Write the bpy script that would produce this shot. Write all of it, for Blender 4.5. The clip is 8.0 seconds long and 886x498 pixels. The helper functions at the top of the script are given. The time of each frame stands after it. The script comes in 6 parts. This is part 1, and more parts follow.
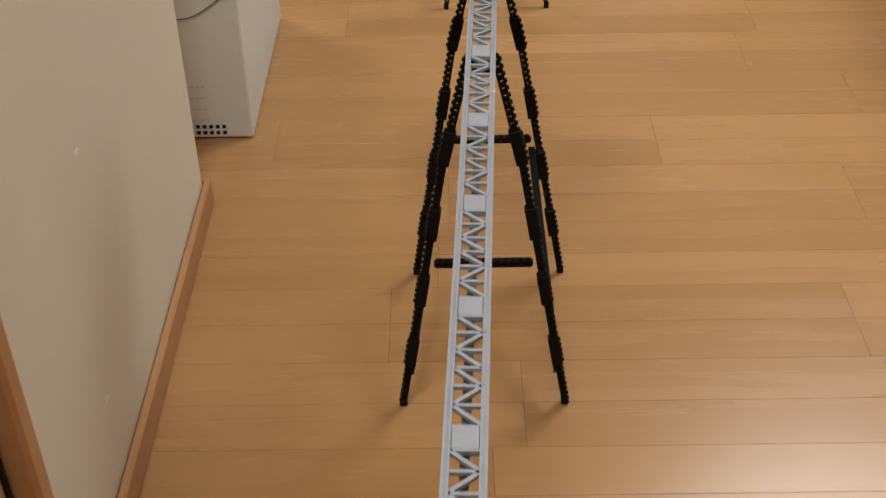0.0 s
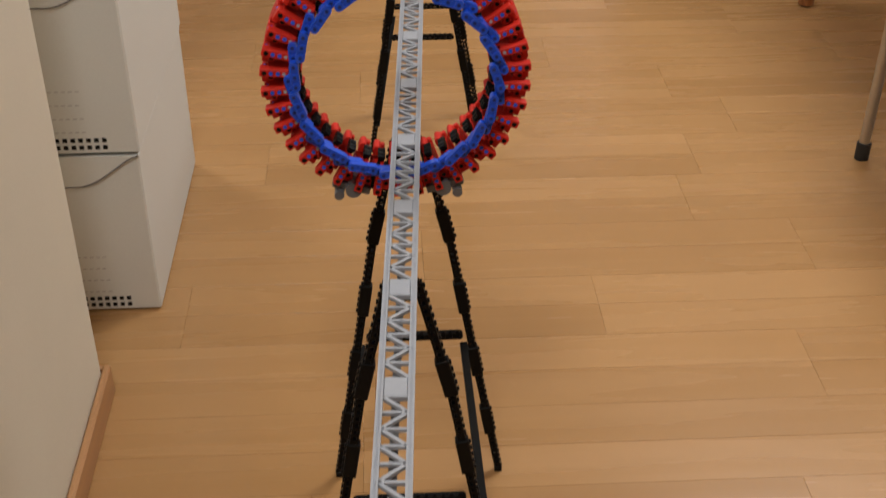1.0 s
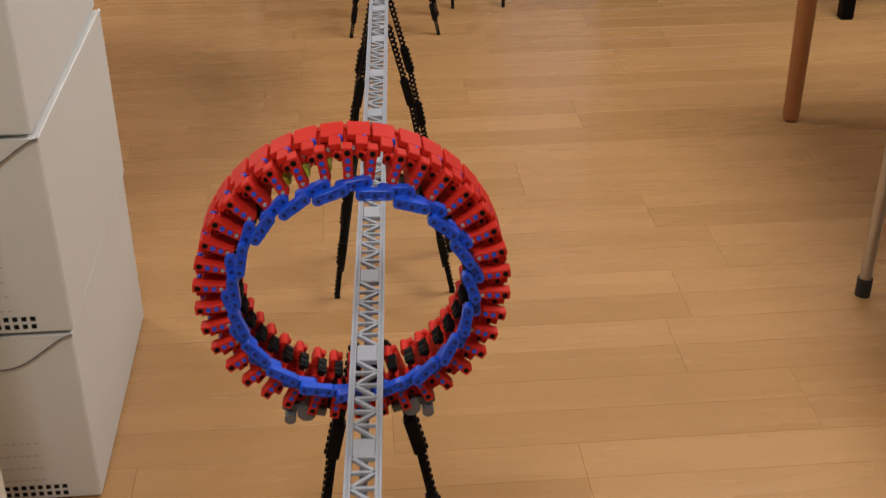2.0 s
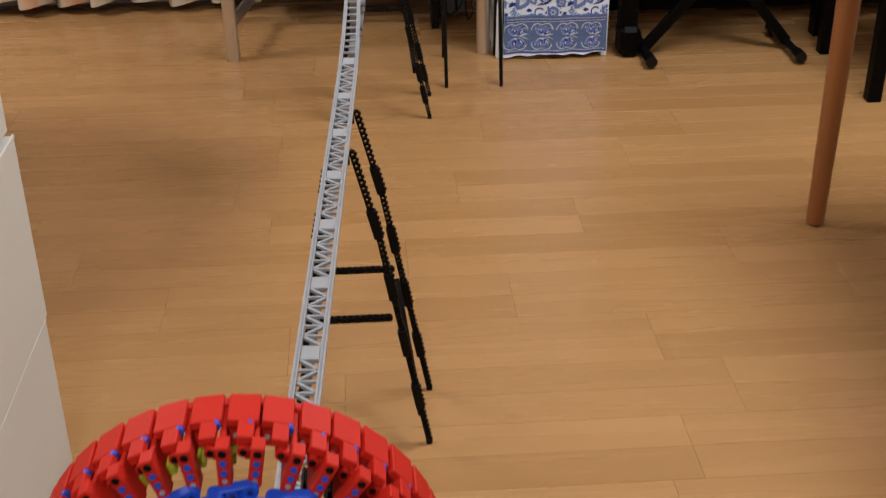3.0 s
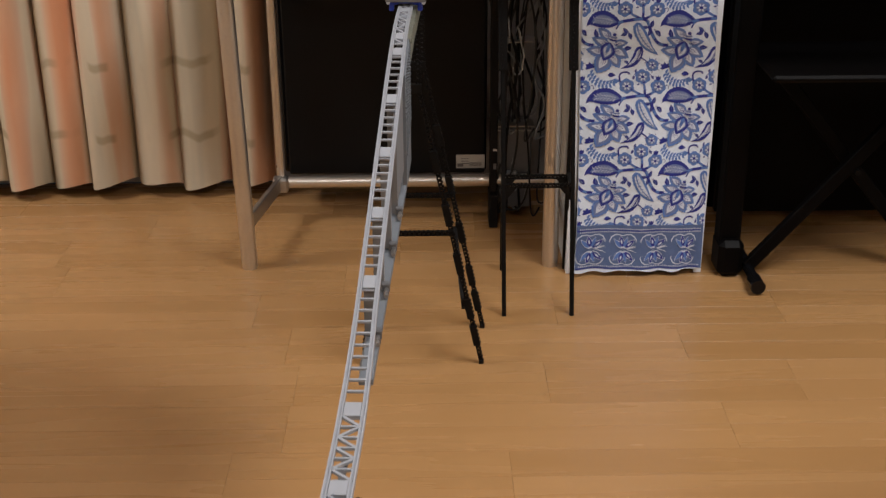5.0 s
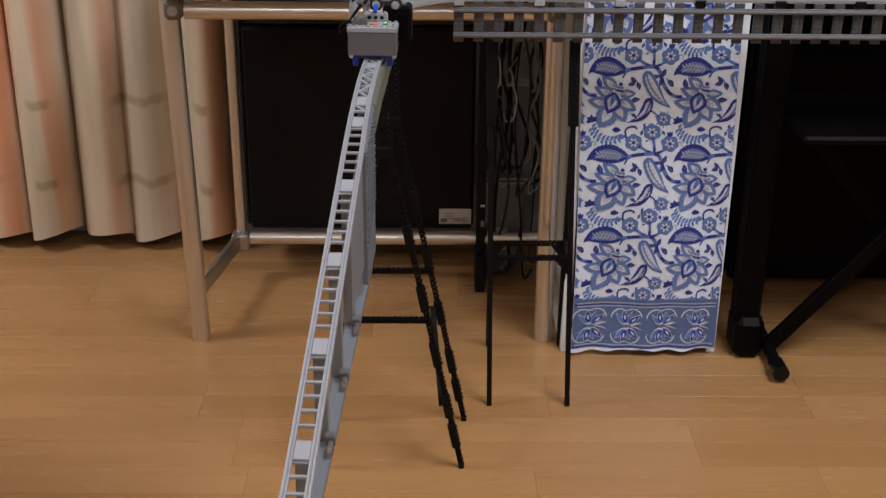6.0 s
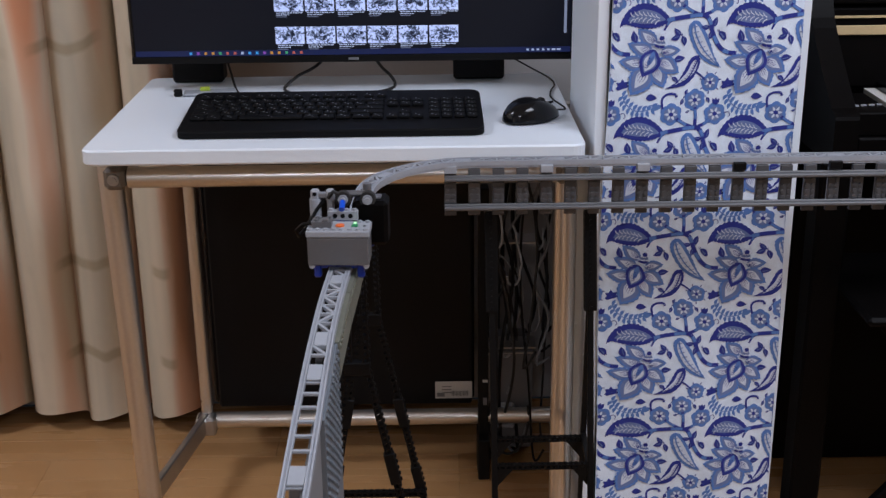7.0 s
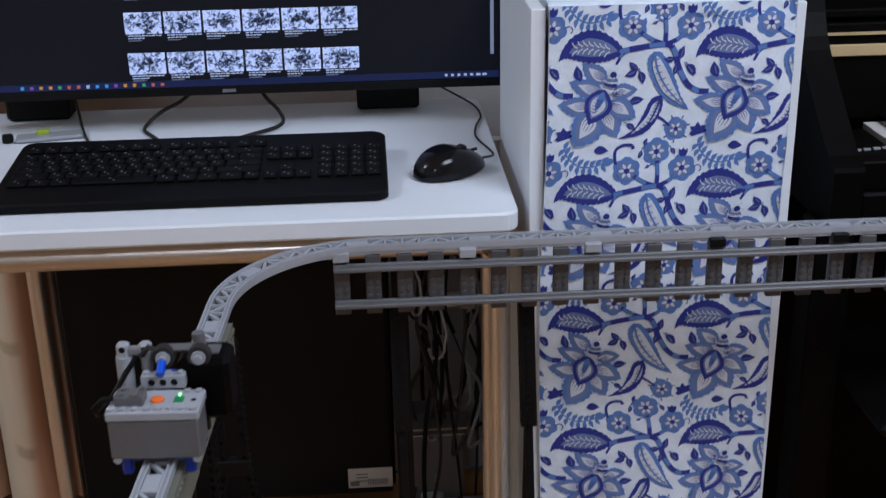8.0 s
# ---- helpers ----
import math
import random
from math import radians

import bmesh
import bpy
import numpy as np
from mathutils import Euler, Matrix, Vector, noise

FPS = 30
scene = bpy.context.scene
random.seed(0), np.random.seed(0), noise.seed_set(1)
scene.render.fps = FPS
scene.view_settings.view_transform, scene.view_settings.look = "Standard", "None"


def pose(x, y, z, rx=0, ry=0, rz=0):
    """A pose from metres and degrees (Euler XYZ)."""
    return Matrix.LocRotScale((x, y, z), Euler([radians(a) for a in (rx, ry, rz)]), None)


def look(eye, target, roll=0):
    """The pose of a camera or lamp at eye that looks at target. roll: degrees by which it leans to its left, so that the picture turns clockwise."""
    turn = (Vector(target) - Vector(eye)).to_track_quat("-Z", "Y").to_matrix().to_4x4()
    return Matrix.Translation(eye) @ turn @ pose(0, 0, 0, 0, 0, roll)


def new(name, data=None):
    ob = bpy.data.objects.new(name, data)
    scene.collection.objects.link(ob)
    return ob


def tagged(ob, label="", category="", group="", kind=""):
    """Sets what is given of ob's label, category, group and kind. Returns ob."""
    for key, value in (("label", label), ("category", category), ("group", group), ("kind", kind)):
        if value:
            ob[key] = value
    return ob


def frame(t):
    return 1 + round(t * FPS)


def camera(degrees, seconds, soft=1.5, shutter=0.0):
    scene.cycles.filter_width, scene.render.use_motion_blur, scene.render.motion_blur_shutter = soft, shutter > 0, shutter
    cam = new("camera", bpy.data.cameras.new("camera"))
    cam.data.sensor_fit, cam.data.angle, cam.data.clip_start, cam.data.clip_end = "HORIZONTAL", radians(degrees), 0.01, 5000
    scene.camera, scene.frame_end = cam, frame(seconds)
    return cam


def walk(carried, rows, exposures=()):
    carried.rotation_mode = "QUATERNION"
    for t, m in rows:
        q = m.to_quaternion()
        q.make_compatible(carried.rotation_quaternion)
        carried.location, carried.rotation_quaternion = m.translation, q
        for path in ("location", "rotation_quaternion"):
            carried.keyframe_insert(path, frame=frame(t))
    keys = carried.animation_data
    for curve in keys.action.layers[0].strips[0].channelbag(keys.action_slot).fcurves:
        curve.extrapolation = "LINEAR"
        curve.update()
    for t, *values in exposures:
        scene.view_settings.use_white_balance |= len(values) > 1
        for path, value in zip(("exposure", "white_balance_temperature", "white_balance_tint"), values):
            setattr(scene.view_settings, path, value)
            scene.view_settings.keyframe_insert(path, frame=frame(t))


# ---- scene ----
cam = camera(39.6, 8.0, 1.35, 0.22)
PATH = [
    (0, (-0.083, 0.348, 1.036), (-0.09, 1.953, -0.158), -0.9),
    (0.5, (-0.069, 0.474, 1.047), (-0.049, 2.083, -0.141), -1.4),
    (1, (-0.059, 0.563, 1.074), (0.032, 2.229, -0.029), 0.1),
    (2.5, (-0.008, 0.911, 1.097), (0.136, 2.646, 0.113), -0.6),
    (3, (0.039, 1.068, 1.108), (0.155, 2.821, 0.152), -0.5),
    (3.5, (0.05, 1.206, 1.118), (0.128, 2.977, 0.191), -0.9),
    (4, (0.058, 1.366, 1.122), (0.147, 3.149, 0.22), -1.1),
    (4.5, (0.076, 1.545, 1.127), (0.114, 3.372, 0.313), -1.1),
    (6, (0.126, 2.071, 1.107), (0.157, 3.905, 0.310), 0.6),
    (6.5, (0.145, 2.250, 1.126), (0.176, 4.140, 0.472), 0.7),
    (7, (0.151, 2.446, 1.140), (0.173, 4.329, 0.465), -0.6),
    (7.5, (0.173, 2.666, 1.144), (0.282, 4.518, 0.397), -1.5),
    (8, (0.218, 2.861, 1.152), (0.323, 4.717, 0.414), -1.1),
]
LIGHTNESS = [(0, 0.04, 6350, 8), (2.5, 0.0, 6350, 12), (4.5, -0.08, 6400, 12), (6.0, -0.17, 6150, 15), (7.0, -0.34, 5550, 15), (8.0, -0.45, 5350, 13)]
walk(cam, [(t, look(eye, target, roll)) for t, eye, target, roll in PATH], LIGHTNESS)

# world: dark surroundings, the room is lit by its ceiling lamp
world = bpy.data.worlds.new("world")
world.use_nodes = True
world.node_tree.nodes["Background"].inputs[0].default_value = (0.9, 0.95, 1.0, 1)
world.node_tree.nodes["Background"].inputs[1].default_value = 0.008
scene.world = world


def area_lamp(name, at, target, size, power, colour):
    data = bpy.data.lights.new(name, "AREA")
    data.shape, data.size, data.energy, data.color = "DISK", size, power, colour
    ob = new(name, data)
    ob.matrix_world = look(at, target)
    return ob


LAMPS = [((1.2, 2.9, 2.34), 1.1, 51), ((-0.3, 0.6, 2.34), 0.45, 22), ((-1.75, 3.8, 2.34), 0.6, 30)]
for place, size, power in LAMPS:
    area_lamp("ceiling_light", place, (place[0], place[1], 0), size, power, (1.0, 0.975, 0.94))


# ---- materials ----
def nodes_of(name):
    m = bpy.data.materials.new(name)
    m.use_nodes = True
    nt = m.node_tree
    return m, nt, nt.nodes["Principled BSDF"]


def add(nt, kind, **values):
    n = nt.nodes.new(kind)
    for k, v in values.items():
        n.inputs[k].default_value = v
    return n


def coords(nt, scale=(1, 1, 1), space="Object"):
    tc = nt.nodes.new("ShaderNodeTexCoord")
    mp = nt.nodes.new("ShaderNodeMapping")
    mp.inputs["Scale"].default_value = scale
    nt.links.new(tc.outputs[space], mp.inputs["Vector"])
    return mp.outputs["Vector"]


def mat(name, colour, rough=0.5, metal=0.0, grain=200.0, amount=0.08, stain=6.0, bump=0.0, coat=0.0, spec=0.5):
    """Plain surface with fine grain and broad stains."""
    m, nt, b = nodes_of(name)
    v = coords(nt)
    fine = add(nt, "ShaderNodeTexNoise", Scale=grain, Detail=3.0)
    wide = add(nt, "ShaderNodeTexNoise", Scale=stain, Detail=4.0)
    for n in (fine, wide):
        nt.links.new(v, n.inputs["Vector"])
    mix = nt.nodes.new("ShaderNodeMath")
    mix.operation = "ADD"
    nt.links.new(fine.outputs[0], mix.inputs[0])
    nt.links.new(wide.outputs[0], mix.inputs[1])
    rng = add(nt, "ShaderNodeMapRange")
    rng.inputs[1].default_value, rng.inputs[2].default_value = 0.6, 1.4
    rng.inputs[3].default_value, rng.inputs[4].default_value = 1 - amount, 1 + amount
    nt.links.new(mix.outputs[0], rng.inputs[0])
    hsv = add(nt, "ShaderNodeHueSaturation", Color=(*colour, 1))
    nt.links.new(rng.outputs[0], hsv.inputs["Value"])
    nt.links.new(hsv.outputs[0], b.inputs["Base Color"])
    rr = add(nt, "ShaderNodeMapRange")
    rr.inputs[3].default_value, rr.inputs[4].default_value = max(0.02, rough - 0.08), min(1, rough + 0.08)
    nt.links.new(wide.outputs[0], rr.inputs[0])
    nt.links.new(rr.outputs[0], b.inputs["Roughness"])
    b.inputs["Metallic"].default_value = metal
    b.inputs["Coat Weight"].default_value = coat
    b.inputs["Specular IOR Level"].default_value = spec
    if bump:
        bp = add(nt, "ShaderNodeBump", Strength=bump, Distance=0.001)
        nt.links.new(fine.outputs[0], bp.inputs["Height"])
        nt.links.new(bp.outputs[0], b.inputs["Normal"])
    return m


def wood(name, dark, light, axis=0, rough=0.35, scale=6.0, vary=0.5, coat=0.0, plank=False):
    """Grained wood; grain runs along the axis given; planks differ by object."""
    m, nt, b = nodes_of(name)
    s = [scale * 5] * 3
    s[axis] = scale * 0.35
    v = coords(nt, tuple(s), "Object")
    shift = nt.nodes.new("ShaderNodeVectorMath")
    info = nt.nodes.new("ShaderNodeObjectInfo")
    geo = nt.nodes.new("ShaderNodeNewGeometry")
    rnd = nt.nodes.new("ShaderNodeMath")
    rnd.operation = "ADD"
    nt.links.new(info.outputs["Random"], rnd.inputs[0])
    nt.links.new(geo.outputs["Random Per Island"], rnd.inputs[1])
    frac = nt.nodes.new("ShaderNodeMath")
    frac.operation = "FRACT"
    nt.links.new(rnd.outputs[0], frac.inputs[0])
    big = nt.nodes.new("ShaderNodeMath")
    big.operation = "MULTIPLY"
    big.inputs[1].default_value = 37.0
    nt.links.new(frac.outputs[0], big.inputs[0])
    nt.links.new(v, shift.inputs[0])
    nt.links.new(big.outputs[0], shift.inputs[1])
    n1 = add(nt, "ShaderNodeTexNoise", Scale=1.0, Detail=4.0, Roughness=0.5, Distortion=0.6)
    n2 = add(nt, "ShaderNodeTexNoise", Scale=7.0, Detail=4.0)
    for n in (n1, n2):
        nt.links.new(shift.outputs[0], n.inputs["Vector"])
    tone = nt.nodes.new("ShaderNodeMix")
    tone.data_type = "FLOAT"
    tone.inputs[0].default_value = vary
    nt.links.new(n1.outputs[0], tone.inputs[2])
    nt.links.new(frac.outputs[0], tone.inputs[3])
    fine = nt.nodes.new("ShaderNodeMath")
    fine.operation = "MULTIPLY_ADD"
    fine.inputs[1].default_value, fine.inputs[2].default_value = 0.13, -0.065
    nt.links.new(n2.outputs[0], fine.inputs[0])
    total = nt.nodes.new("ShaderNodeMath")
    nt.links.new(tone.outputs[0], total.inputs[0])
    nt.links.new(fine.outputs[0], total.inputs[1])
    ramp = nt.nodes.new("ShaderNodeValToRGB")
    ramp.color_ramp.elements[0].color, ramp.color_ramp.elements[1].color = (*dark, 1), (*light, 1)
    ramp.color_ramp.elements[0].position, ramp.color_ramp.elements[1].position = 0.15, 0.85
    nt.links.new(total.outputs[0], ramp.inputs[0])
    nt.links.new(ramp.outputs[0], b.inputs["Base Color"])
    rr = add(nt, "ShaderNodeMapRange")
    rr.inputs[3].default_value, rr.inputs[4].default_value = rough - 0.06, rough + 0.1
    nt.links.new(n1.outputs[0], rr.inputs[0])
    nt.links.new(rr.outputs[0], b.inputs["Roughness"])
    b.inputs["Coat Weight"].default_value = coat
    bp = add(nt, "ShaderNodeBump", Strength=0.05, Distance=0.0006)
    nt.links.new(n2.outputs[0], bp.inputs["Height"])
    nt.links.new(bp.outputs[0], b.inputs["Normal"])
    return m


M = {
    "floor": wood("floor_oak", (0.352, 0.188, 0.070), (0.446, 0.249, 0.103), 0, 0.25, 4.0, 0.4),
    "plaster": mat("cream_wallpaper", (0.66, 0.615, 0.515), 0.75, grain=420, amount=0.04, bump=0.2),
    "greywall": mat("pale_grey_wallpaper", (0.43, 0.42, 0.42), 0.75, grain=420, amount=0.04, bump=0.2),
    "ceiling": mat("white_ceiling", (0.75, 0.73, 0.68), 0.8, bump=0.2),
    "base": wood("baseboard_wood", (0.33, 0.16, 0.066), (0.48, 0.255, 0.115), 1, 0.4, 4.0, 0.2),
    "card": mat("white_card", (0.64, 0.645, 0.62), 0.55, grain=300, amount=0.03, bump=0.1),
    "black": mat("black_plastic", (0.006, 0.0056, 0.0056), 0.42, amount=0.2, spec=0.10),
    "red": mat("red_plastic", (0.54, 0.020, 0.010), 0.55, amount=0.06, spec=0.2),
    "blue": mat("blue_plastic", (0.010, 0.076, 0.60), 0.34, amount=0.06),
    "deepblue": mat("shaded_blue_plastic", (0.003, 0.018, 0.16), 0.4),
    "navy": mat("navy_plastic", (0.006, 0.030, 0.30), 0.36),
    "lime": mat("lime_plastic", (0.40, 0.52, 0.04), 0.3, amount=0.06),
    "lgrey": mat("light_grey_plastic", (0.335, 0.355, 0.395), 0.36, amount=0.06),
    "dgrey": mat("dark_grey_plastic", (0.115, 0.115, 0.122), 0.36, amount=0.06),
    "mgrey": mat("mid_grey_plastic", (0.20, 0.205, 0.215), 0.38, amount=0.06),
    "alu": mat("aluminium_pipe", (0.70, 0.67, 0.63), 0.30, 0.92, amount=0.05),
    "white": mat("white_laminate", (0.79, 0.85, 0.92), 0.4, grain=500, amount=0.02),
    "dark": mat("black_matte_metal", (0.005, 0.0048, 0.005), 0.55, amount=0.2, spec=0.15),
    "gloss": mat("black_gloss_plastic", (0.005, 0.005, 0.006), 0.14, amount=0.1, spec=0.3),
    "key": mat("black_keycaps", (0.004, 0.004, 0.0045), 0.6, amount=0.1, spec=0.10),
    "rubber": mat("black_rubber", (0.014, 0.013, 0.013), 0.7, amount=0.2, bump=0.2),
    "joint": mat("dark_steel_joint", (0.20, 0.19, 0.18), 0.35, 0.9, amount=0.1),
    "steel": mat("brushed_steel", (0.45, 0.44, 0.43), 0.32, 0.9, amount=0.08),
    "legwood": wood("table_leg_wood", (0.24, 0.085, 0.026), (0.36, 0.15, 0.05), 2, 0.32, 3.0, 0.15),
    "orange": mat("orange_plastic", (0.85, 0.16, 0.02), 0.3),
    "green": mat("green_plastic", (0.02, 0.24, 0.08), 0.3),
    "paper": mat("label_paper", (0.55, 0.53, 0.50), 0.6, amount=0.04),
    "faint": mat("faint_print", (0.46, 0.45, 0.45), 0.6),
    "ink": mat("print_and_shade_grey", (0.16, 0.15, 0.15), 0.7),
    "ebony": mat("piano_satin_black", (0.0026, 0.0022, 0.0022), 0.45, amount=0.2, spec=0.06),
    "casing": mat("black_painted_case", (0.0070, 0.0064, 0.0066), 0.5, amount=0.2, spec=0.14),
    "ivory": mat("white_piano_key", (0.75, 0.74, 0.70), 0.25, amount=0.02),
    "pinewood": wood("pale_wood", (0.42, 0.25, 0.11), (0.58, 0.38, 0.19), 2, 0.45, 4.0, 0.2),
    "tiegrey": mat("tie_grey_plastic", (0.072, 0.072, 0.077), 0.42, amount=0.08),
    "railgrey": mat("rail_grey_plastic", (0.115, 0.117, 0.124), 0.42, amount=0.06),
    "panel_blue": mat("blue_grey_plastic", (0.155, 0.175, 0.20), 0.36, amount=0.06),
    "olive": mat("olive_grey_plastic", (0.16, 0.165, 0.13), 0.42, amount=0.1, stain=40.0),
    "cream": mat("cream_felt", (0.55, 0.42, 0.22), 0.6),
}


# ---- geometry helpers ----
class Geo:
    """Gathers vertices and faces for one mesh."""

    def __init__(self):
        self.v, self.f, self.s = [], [], []

    def put(self, verts, faces, smooth=False, m=None):
        n = len(self.v)
        for p in verts:
            p = Vector(p)
            self.v.append(tuple(m @ p) if m else tuple(p))
        for q in faces:
            self.f.append([n + i for i in q])
            self.s.append(smooth)
        return self

    def box(self, at, size, b=0.0, m=None):
        """A box with chamfered edges of width b."""
        h = [c / 2 for c in size]
        if b <= 0:
            vs = [(at[0] + x * h[0], at[1] + y * h[1], at[2] + z * h[2]) for x in (-1, 1) for y in (-1, 1) for z in (-1, 1)]
            return self.put(vs, [(0, 1, 3, 2), (4, 6, 7, 5), (0, 4, 5, 1), (2, 3, 7, 6), (0, 2, 6, 4), (1, 5, 7, 3)], False, m)
        vs, idx = [], {}
        for x in (-1, 1):
            for y in (-1, 1):
                for z in (-1, 1):
                    for a in range(3):
                        p = [x * (h[0] - b), y * (h[1] - b), z * (h[2] - b)]
                        p[a] = (x, y, z)[a] * h[a]
                        idx[x, y, z, a] = len(vs)
                        vs.append([p[i] + at[i] for i in range(3)])
        fs = []
        for a in range(3):
            u, w = (a + 1) % 3, (a + 2) % 3
            for s in (-1, 1):
                q = []
                for cu, cw in ((-1, -1), (1, -1), (1, 1), (-1, 1)):
                    k = [0, 0, 0]
                    k[a], k[u], k[w] = s, cu, cw
                    q.append(idx[(*k, a)])
                fs.append(q if s > 0 else q[::-1])
            for cu in (-1, 1):
                for cw in (-1, 1):
                    k0, k1 = [0, 0, 0], [0, 0, 0]
                    k0[a], k1[a] = -1, 1
                    for k in (k0, k1):
                        k[u], k[w] = cu, cw
                    q = [idx[(*k0, u)], idx[(*k1, u)], idx[(*k1, w)], idx[(*k0, w)]]
                    fs.append(q if cu * cw < 0 else q[::-1])
        for x in (-1, 1):
            for y in (-1, 1):
                for z in (-1, 1):
                    q = [idx[x, y, z, 0], idx[x, y, z, 1], idx[x, y, z, 2]]
                    fs.append(q if x * y * z > 0 else q[::-1])
        return self.put(vs, fs, False, m)

    def cyl(self, p, q, r, n=12, r2=None, m=None, caps=True):
        """A round bar from p to q."""
        p, q = Vector(p), Vector(q)
        r2 = r if r2 is None else r2
        z = (q - p).normalized()
        x = z.orthogonal().normalized()
        y = z.cross(x)
        ring = lambda c, rad: [c + rad * (math.cos(2 * math.pi * i / n) * x + math.sin(2 * math.pi * i / n) * y) for i in range(n)]
        a, b = ring(p, r), ring(q, r2)
        self.put(a + b, [(i, (i + 1) % n, n + (i + 1) % n, n + i) for i in range(n)], True, m)
        if caps:
            self.put(a, [tuple(range(n))[::-1]], False, m)
            self.put(b, [tuple(range(n))], False, m)
        return self

    def tube(self, pts, r, n=8, m=None):
        """A bent round bar through points."""
        pts = [Vector(p) for p in pts]
        rings, x = [], None
        for i, p in enumerate(pts):
            d = (pts[min(i + 1, len(pts) - 1)] - pts[max(i - 1, 0)]).normalized()
            x = d.orthogonal().normalized() if x is None else (x - d * x.dot(d)).normalized()
            y = d.cross(x)
            rings += [p + r * (math.cos(2 * math.pi * k / n) * x + math.sin(2 * math.pi * k / n) * y) for k in range(n)]
        fs = [(i * n + k, i * n + (k + 1) % n, (i + 1) * n + (k + 1) % n, (i + 1) * n + k) for i in range(len(pts) - 1) for k in range(n)]
        self.put(rings, fs, True, m)
        self.put(rings[:n], [tuple(range(n))[::-1]], False, m)
        return self.put(rings[-n:], [tuple(range(n))], False, m)

    def lathe(self, profile, n=20, m=None):
        """Turns (radius, height) pairs round z."""
        vs = [(r * math.cos(2 * math.pi * k / n), r * math.sin(2 * math.pi * k / n), z) for r, z in profile for k in range(n)]
        fs = [(i * n + k, i * n + (k + 1) % n, (i + 1) * n + (k + 1) % n, (i + 1) * n + k) for i in range(len(profile) - 1) for k in range(n)]
        self.put(vs, fs, True, m)
        self.put(vs[:n], [tuple(range(n))[::-1]], False, m)
        return self.put(vs[-n:], [tuple(range(n))], False, m)

    def prism(self, outline, z0, z1, m=None, smooth=False):
        """An upright slab over an outline of (x, y), anticlockwise."""
        n = len(outline)
        a, b = [(x, y, z0) for x, y in outline], [(x, y, z1) for x, y in outline]
        self.put(a + b, [(i, (i + 1) % n, n + (i + 1) % n, n + i) for i in range(n)], smooth, m)
        self.put(a, [tuple(range(n))[::-1]], False, m)
        return self.put(b, [tuple(range(n))], False, m)

    def beam(self, p, q, w, h, up=(0, 0, 1), b=0.0):
        """A square bar from p to q, w across and h along up."""
        p, q = Vector(p), Vector(q)
        d = q - p
        z = d.normalized()
        y = Vector(up)
        y = (y - z * y.dot(z)).normalized()
        x = y.cross(z)
        m = Matrix((x, y, z)).transposed().to_4x4()
        m.translation = (p + q) / 2
        return self.box((0, 0, 0), (w, h, d.length), b, m)


def thing(name, label, category, at=(0, 0, 0), group="", kind=""):
    ob = new(name)
    ob.location = at
    ob.empty_display_size = 0.05
    return tagged(ob, label, category, group, kind)


def mesh_of(name, geo, material, weld=False):
    me = bpy.data.meshes.new(name)
    me.from_pydata(geo.v, [], geo.f)
    me.polygons.foreach_set("use_smooth", geo.s)
    for one in material if isinstance(material, (list, tuple)) else [material]:
        me.materials.append(M[one] if isinstance(one, str) else one)
    if weld:
        bm = bmesh.new()
        bm.from_mesh(me)
        bmesh.ops.remove_doubles(bm, verts=bm.verts, dist=1e-5)
        bm.to_mesh(me)
        bm.free()
    me.update()
    return me


def part(name, geo, material, parent=None, label="", m=None):
    """One mesh under a thing or a part; geometry in the thing's own space."""
    ob = new(name, mesh_of(name, geo, material) if isinstance(geo, Geo) else geo)
    if parent:
        ob.parent = parent
    if m:
        ob.matrix_basis = m
    return tagged(ob, label)


def solo(name, geo, material, label, category, kind="", at=(0, 0, 0), group=""):
    ob = part(name, geo, material)
    ob.location = at
    return tagged(ob, label, category, group, kind)


def rounded(x0, x1, y0, y1, r, n=5):
    """Outline of a rectangle with round corners."""
    out = []
    for cx, cy, a in ((x1 - r, y0 + r, -90), (x1 - r, y1 - r, 0), (x0 + r, y1 - r, 90), (x0 + r, y0 + r, 180)):
        out += [(cx + r * math.cos(radians(a + 90 * i / n)), cy + r * math.sin(radians(a + 90 * i / n))) for i in range(n + 1)]
    return out


def smooth3(pts, n=5):
    """More points on a smooth line through a few places."""
    out = []
    for i in range(len(pts) - 1):
        p = [Vector(pts[min(max(k, 0), len(pts) - 1)]) for k in (i - 1, i, i + 1, i + 2)]
        out += [0.5 * (2 * p[1] + (p[2] - p[0]) * t + (2 * p[0] - 5 * p[1] + 4 * p[2] - p[3]) * t * t + (3 * p[1] - p[0] - 3 * p[2] + p[3]) * t ** 3) for t in [k / n for k in range(n)]]
    return out + [Vector(pts[-1])]


# ---- the room ----
ROOM = (-2.4, 2.6, -1.2, 4.72, 2.4)
X0, X1, Y0, Y1, TOP = ROOM
solo("floor", Geo().box(((X0 + X1) / 2, (Y0 + Y1) / 2, -0.06), (X1 - X0, Y1 - Y0, 0.1)), mat("dark_joint", (0.30, 0.165, 0.060), 0.7), "subfloor under honey-coloured oak strip planks", "floor", "structure")
FLOOR = bpy.data.objects["floor"]
solo("ceiling", Geo().box(((X0 + X1) / 2, (Y0 + Y1) / 2, TOP + 0.05), (X1 - X0 + 0.2, Y1 - Y0 + 0.2, 0.1)), "ceiling", "plain white ceiling over the room", "ceiling", "structure")
solo("wall_north", Geo().box(((X0 + X1) / 2, Y1 + 0.05, TOP / 2), (X1 - X0 + 0.2, 0.1, TOP)), "greywall", "pale grey papered wall behind desk and piano", "wall", "structure")
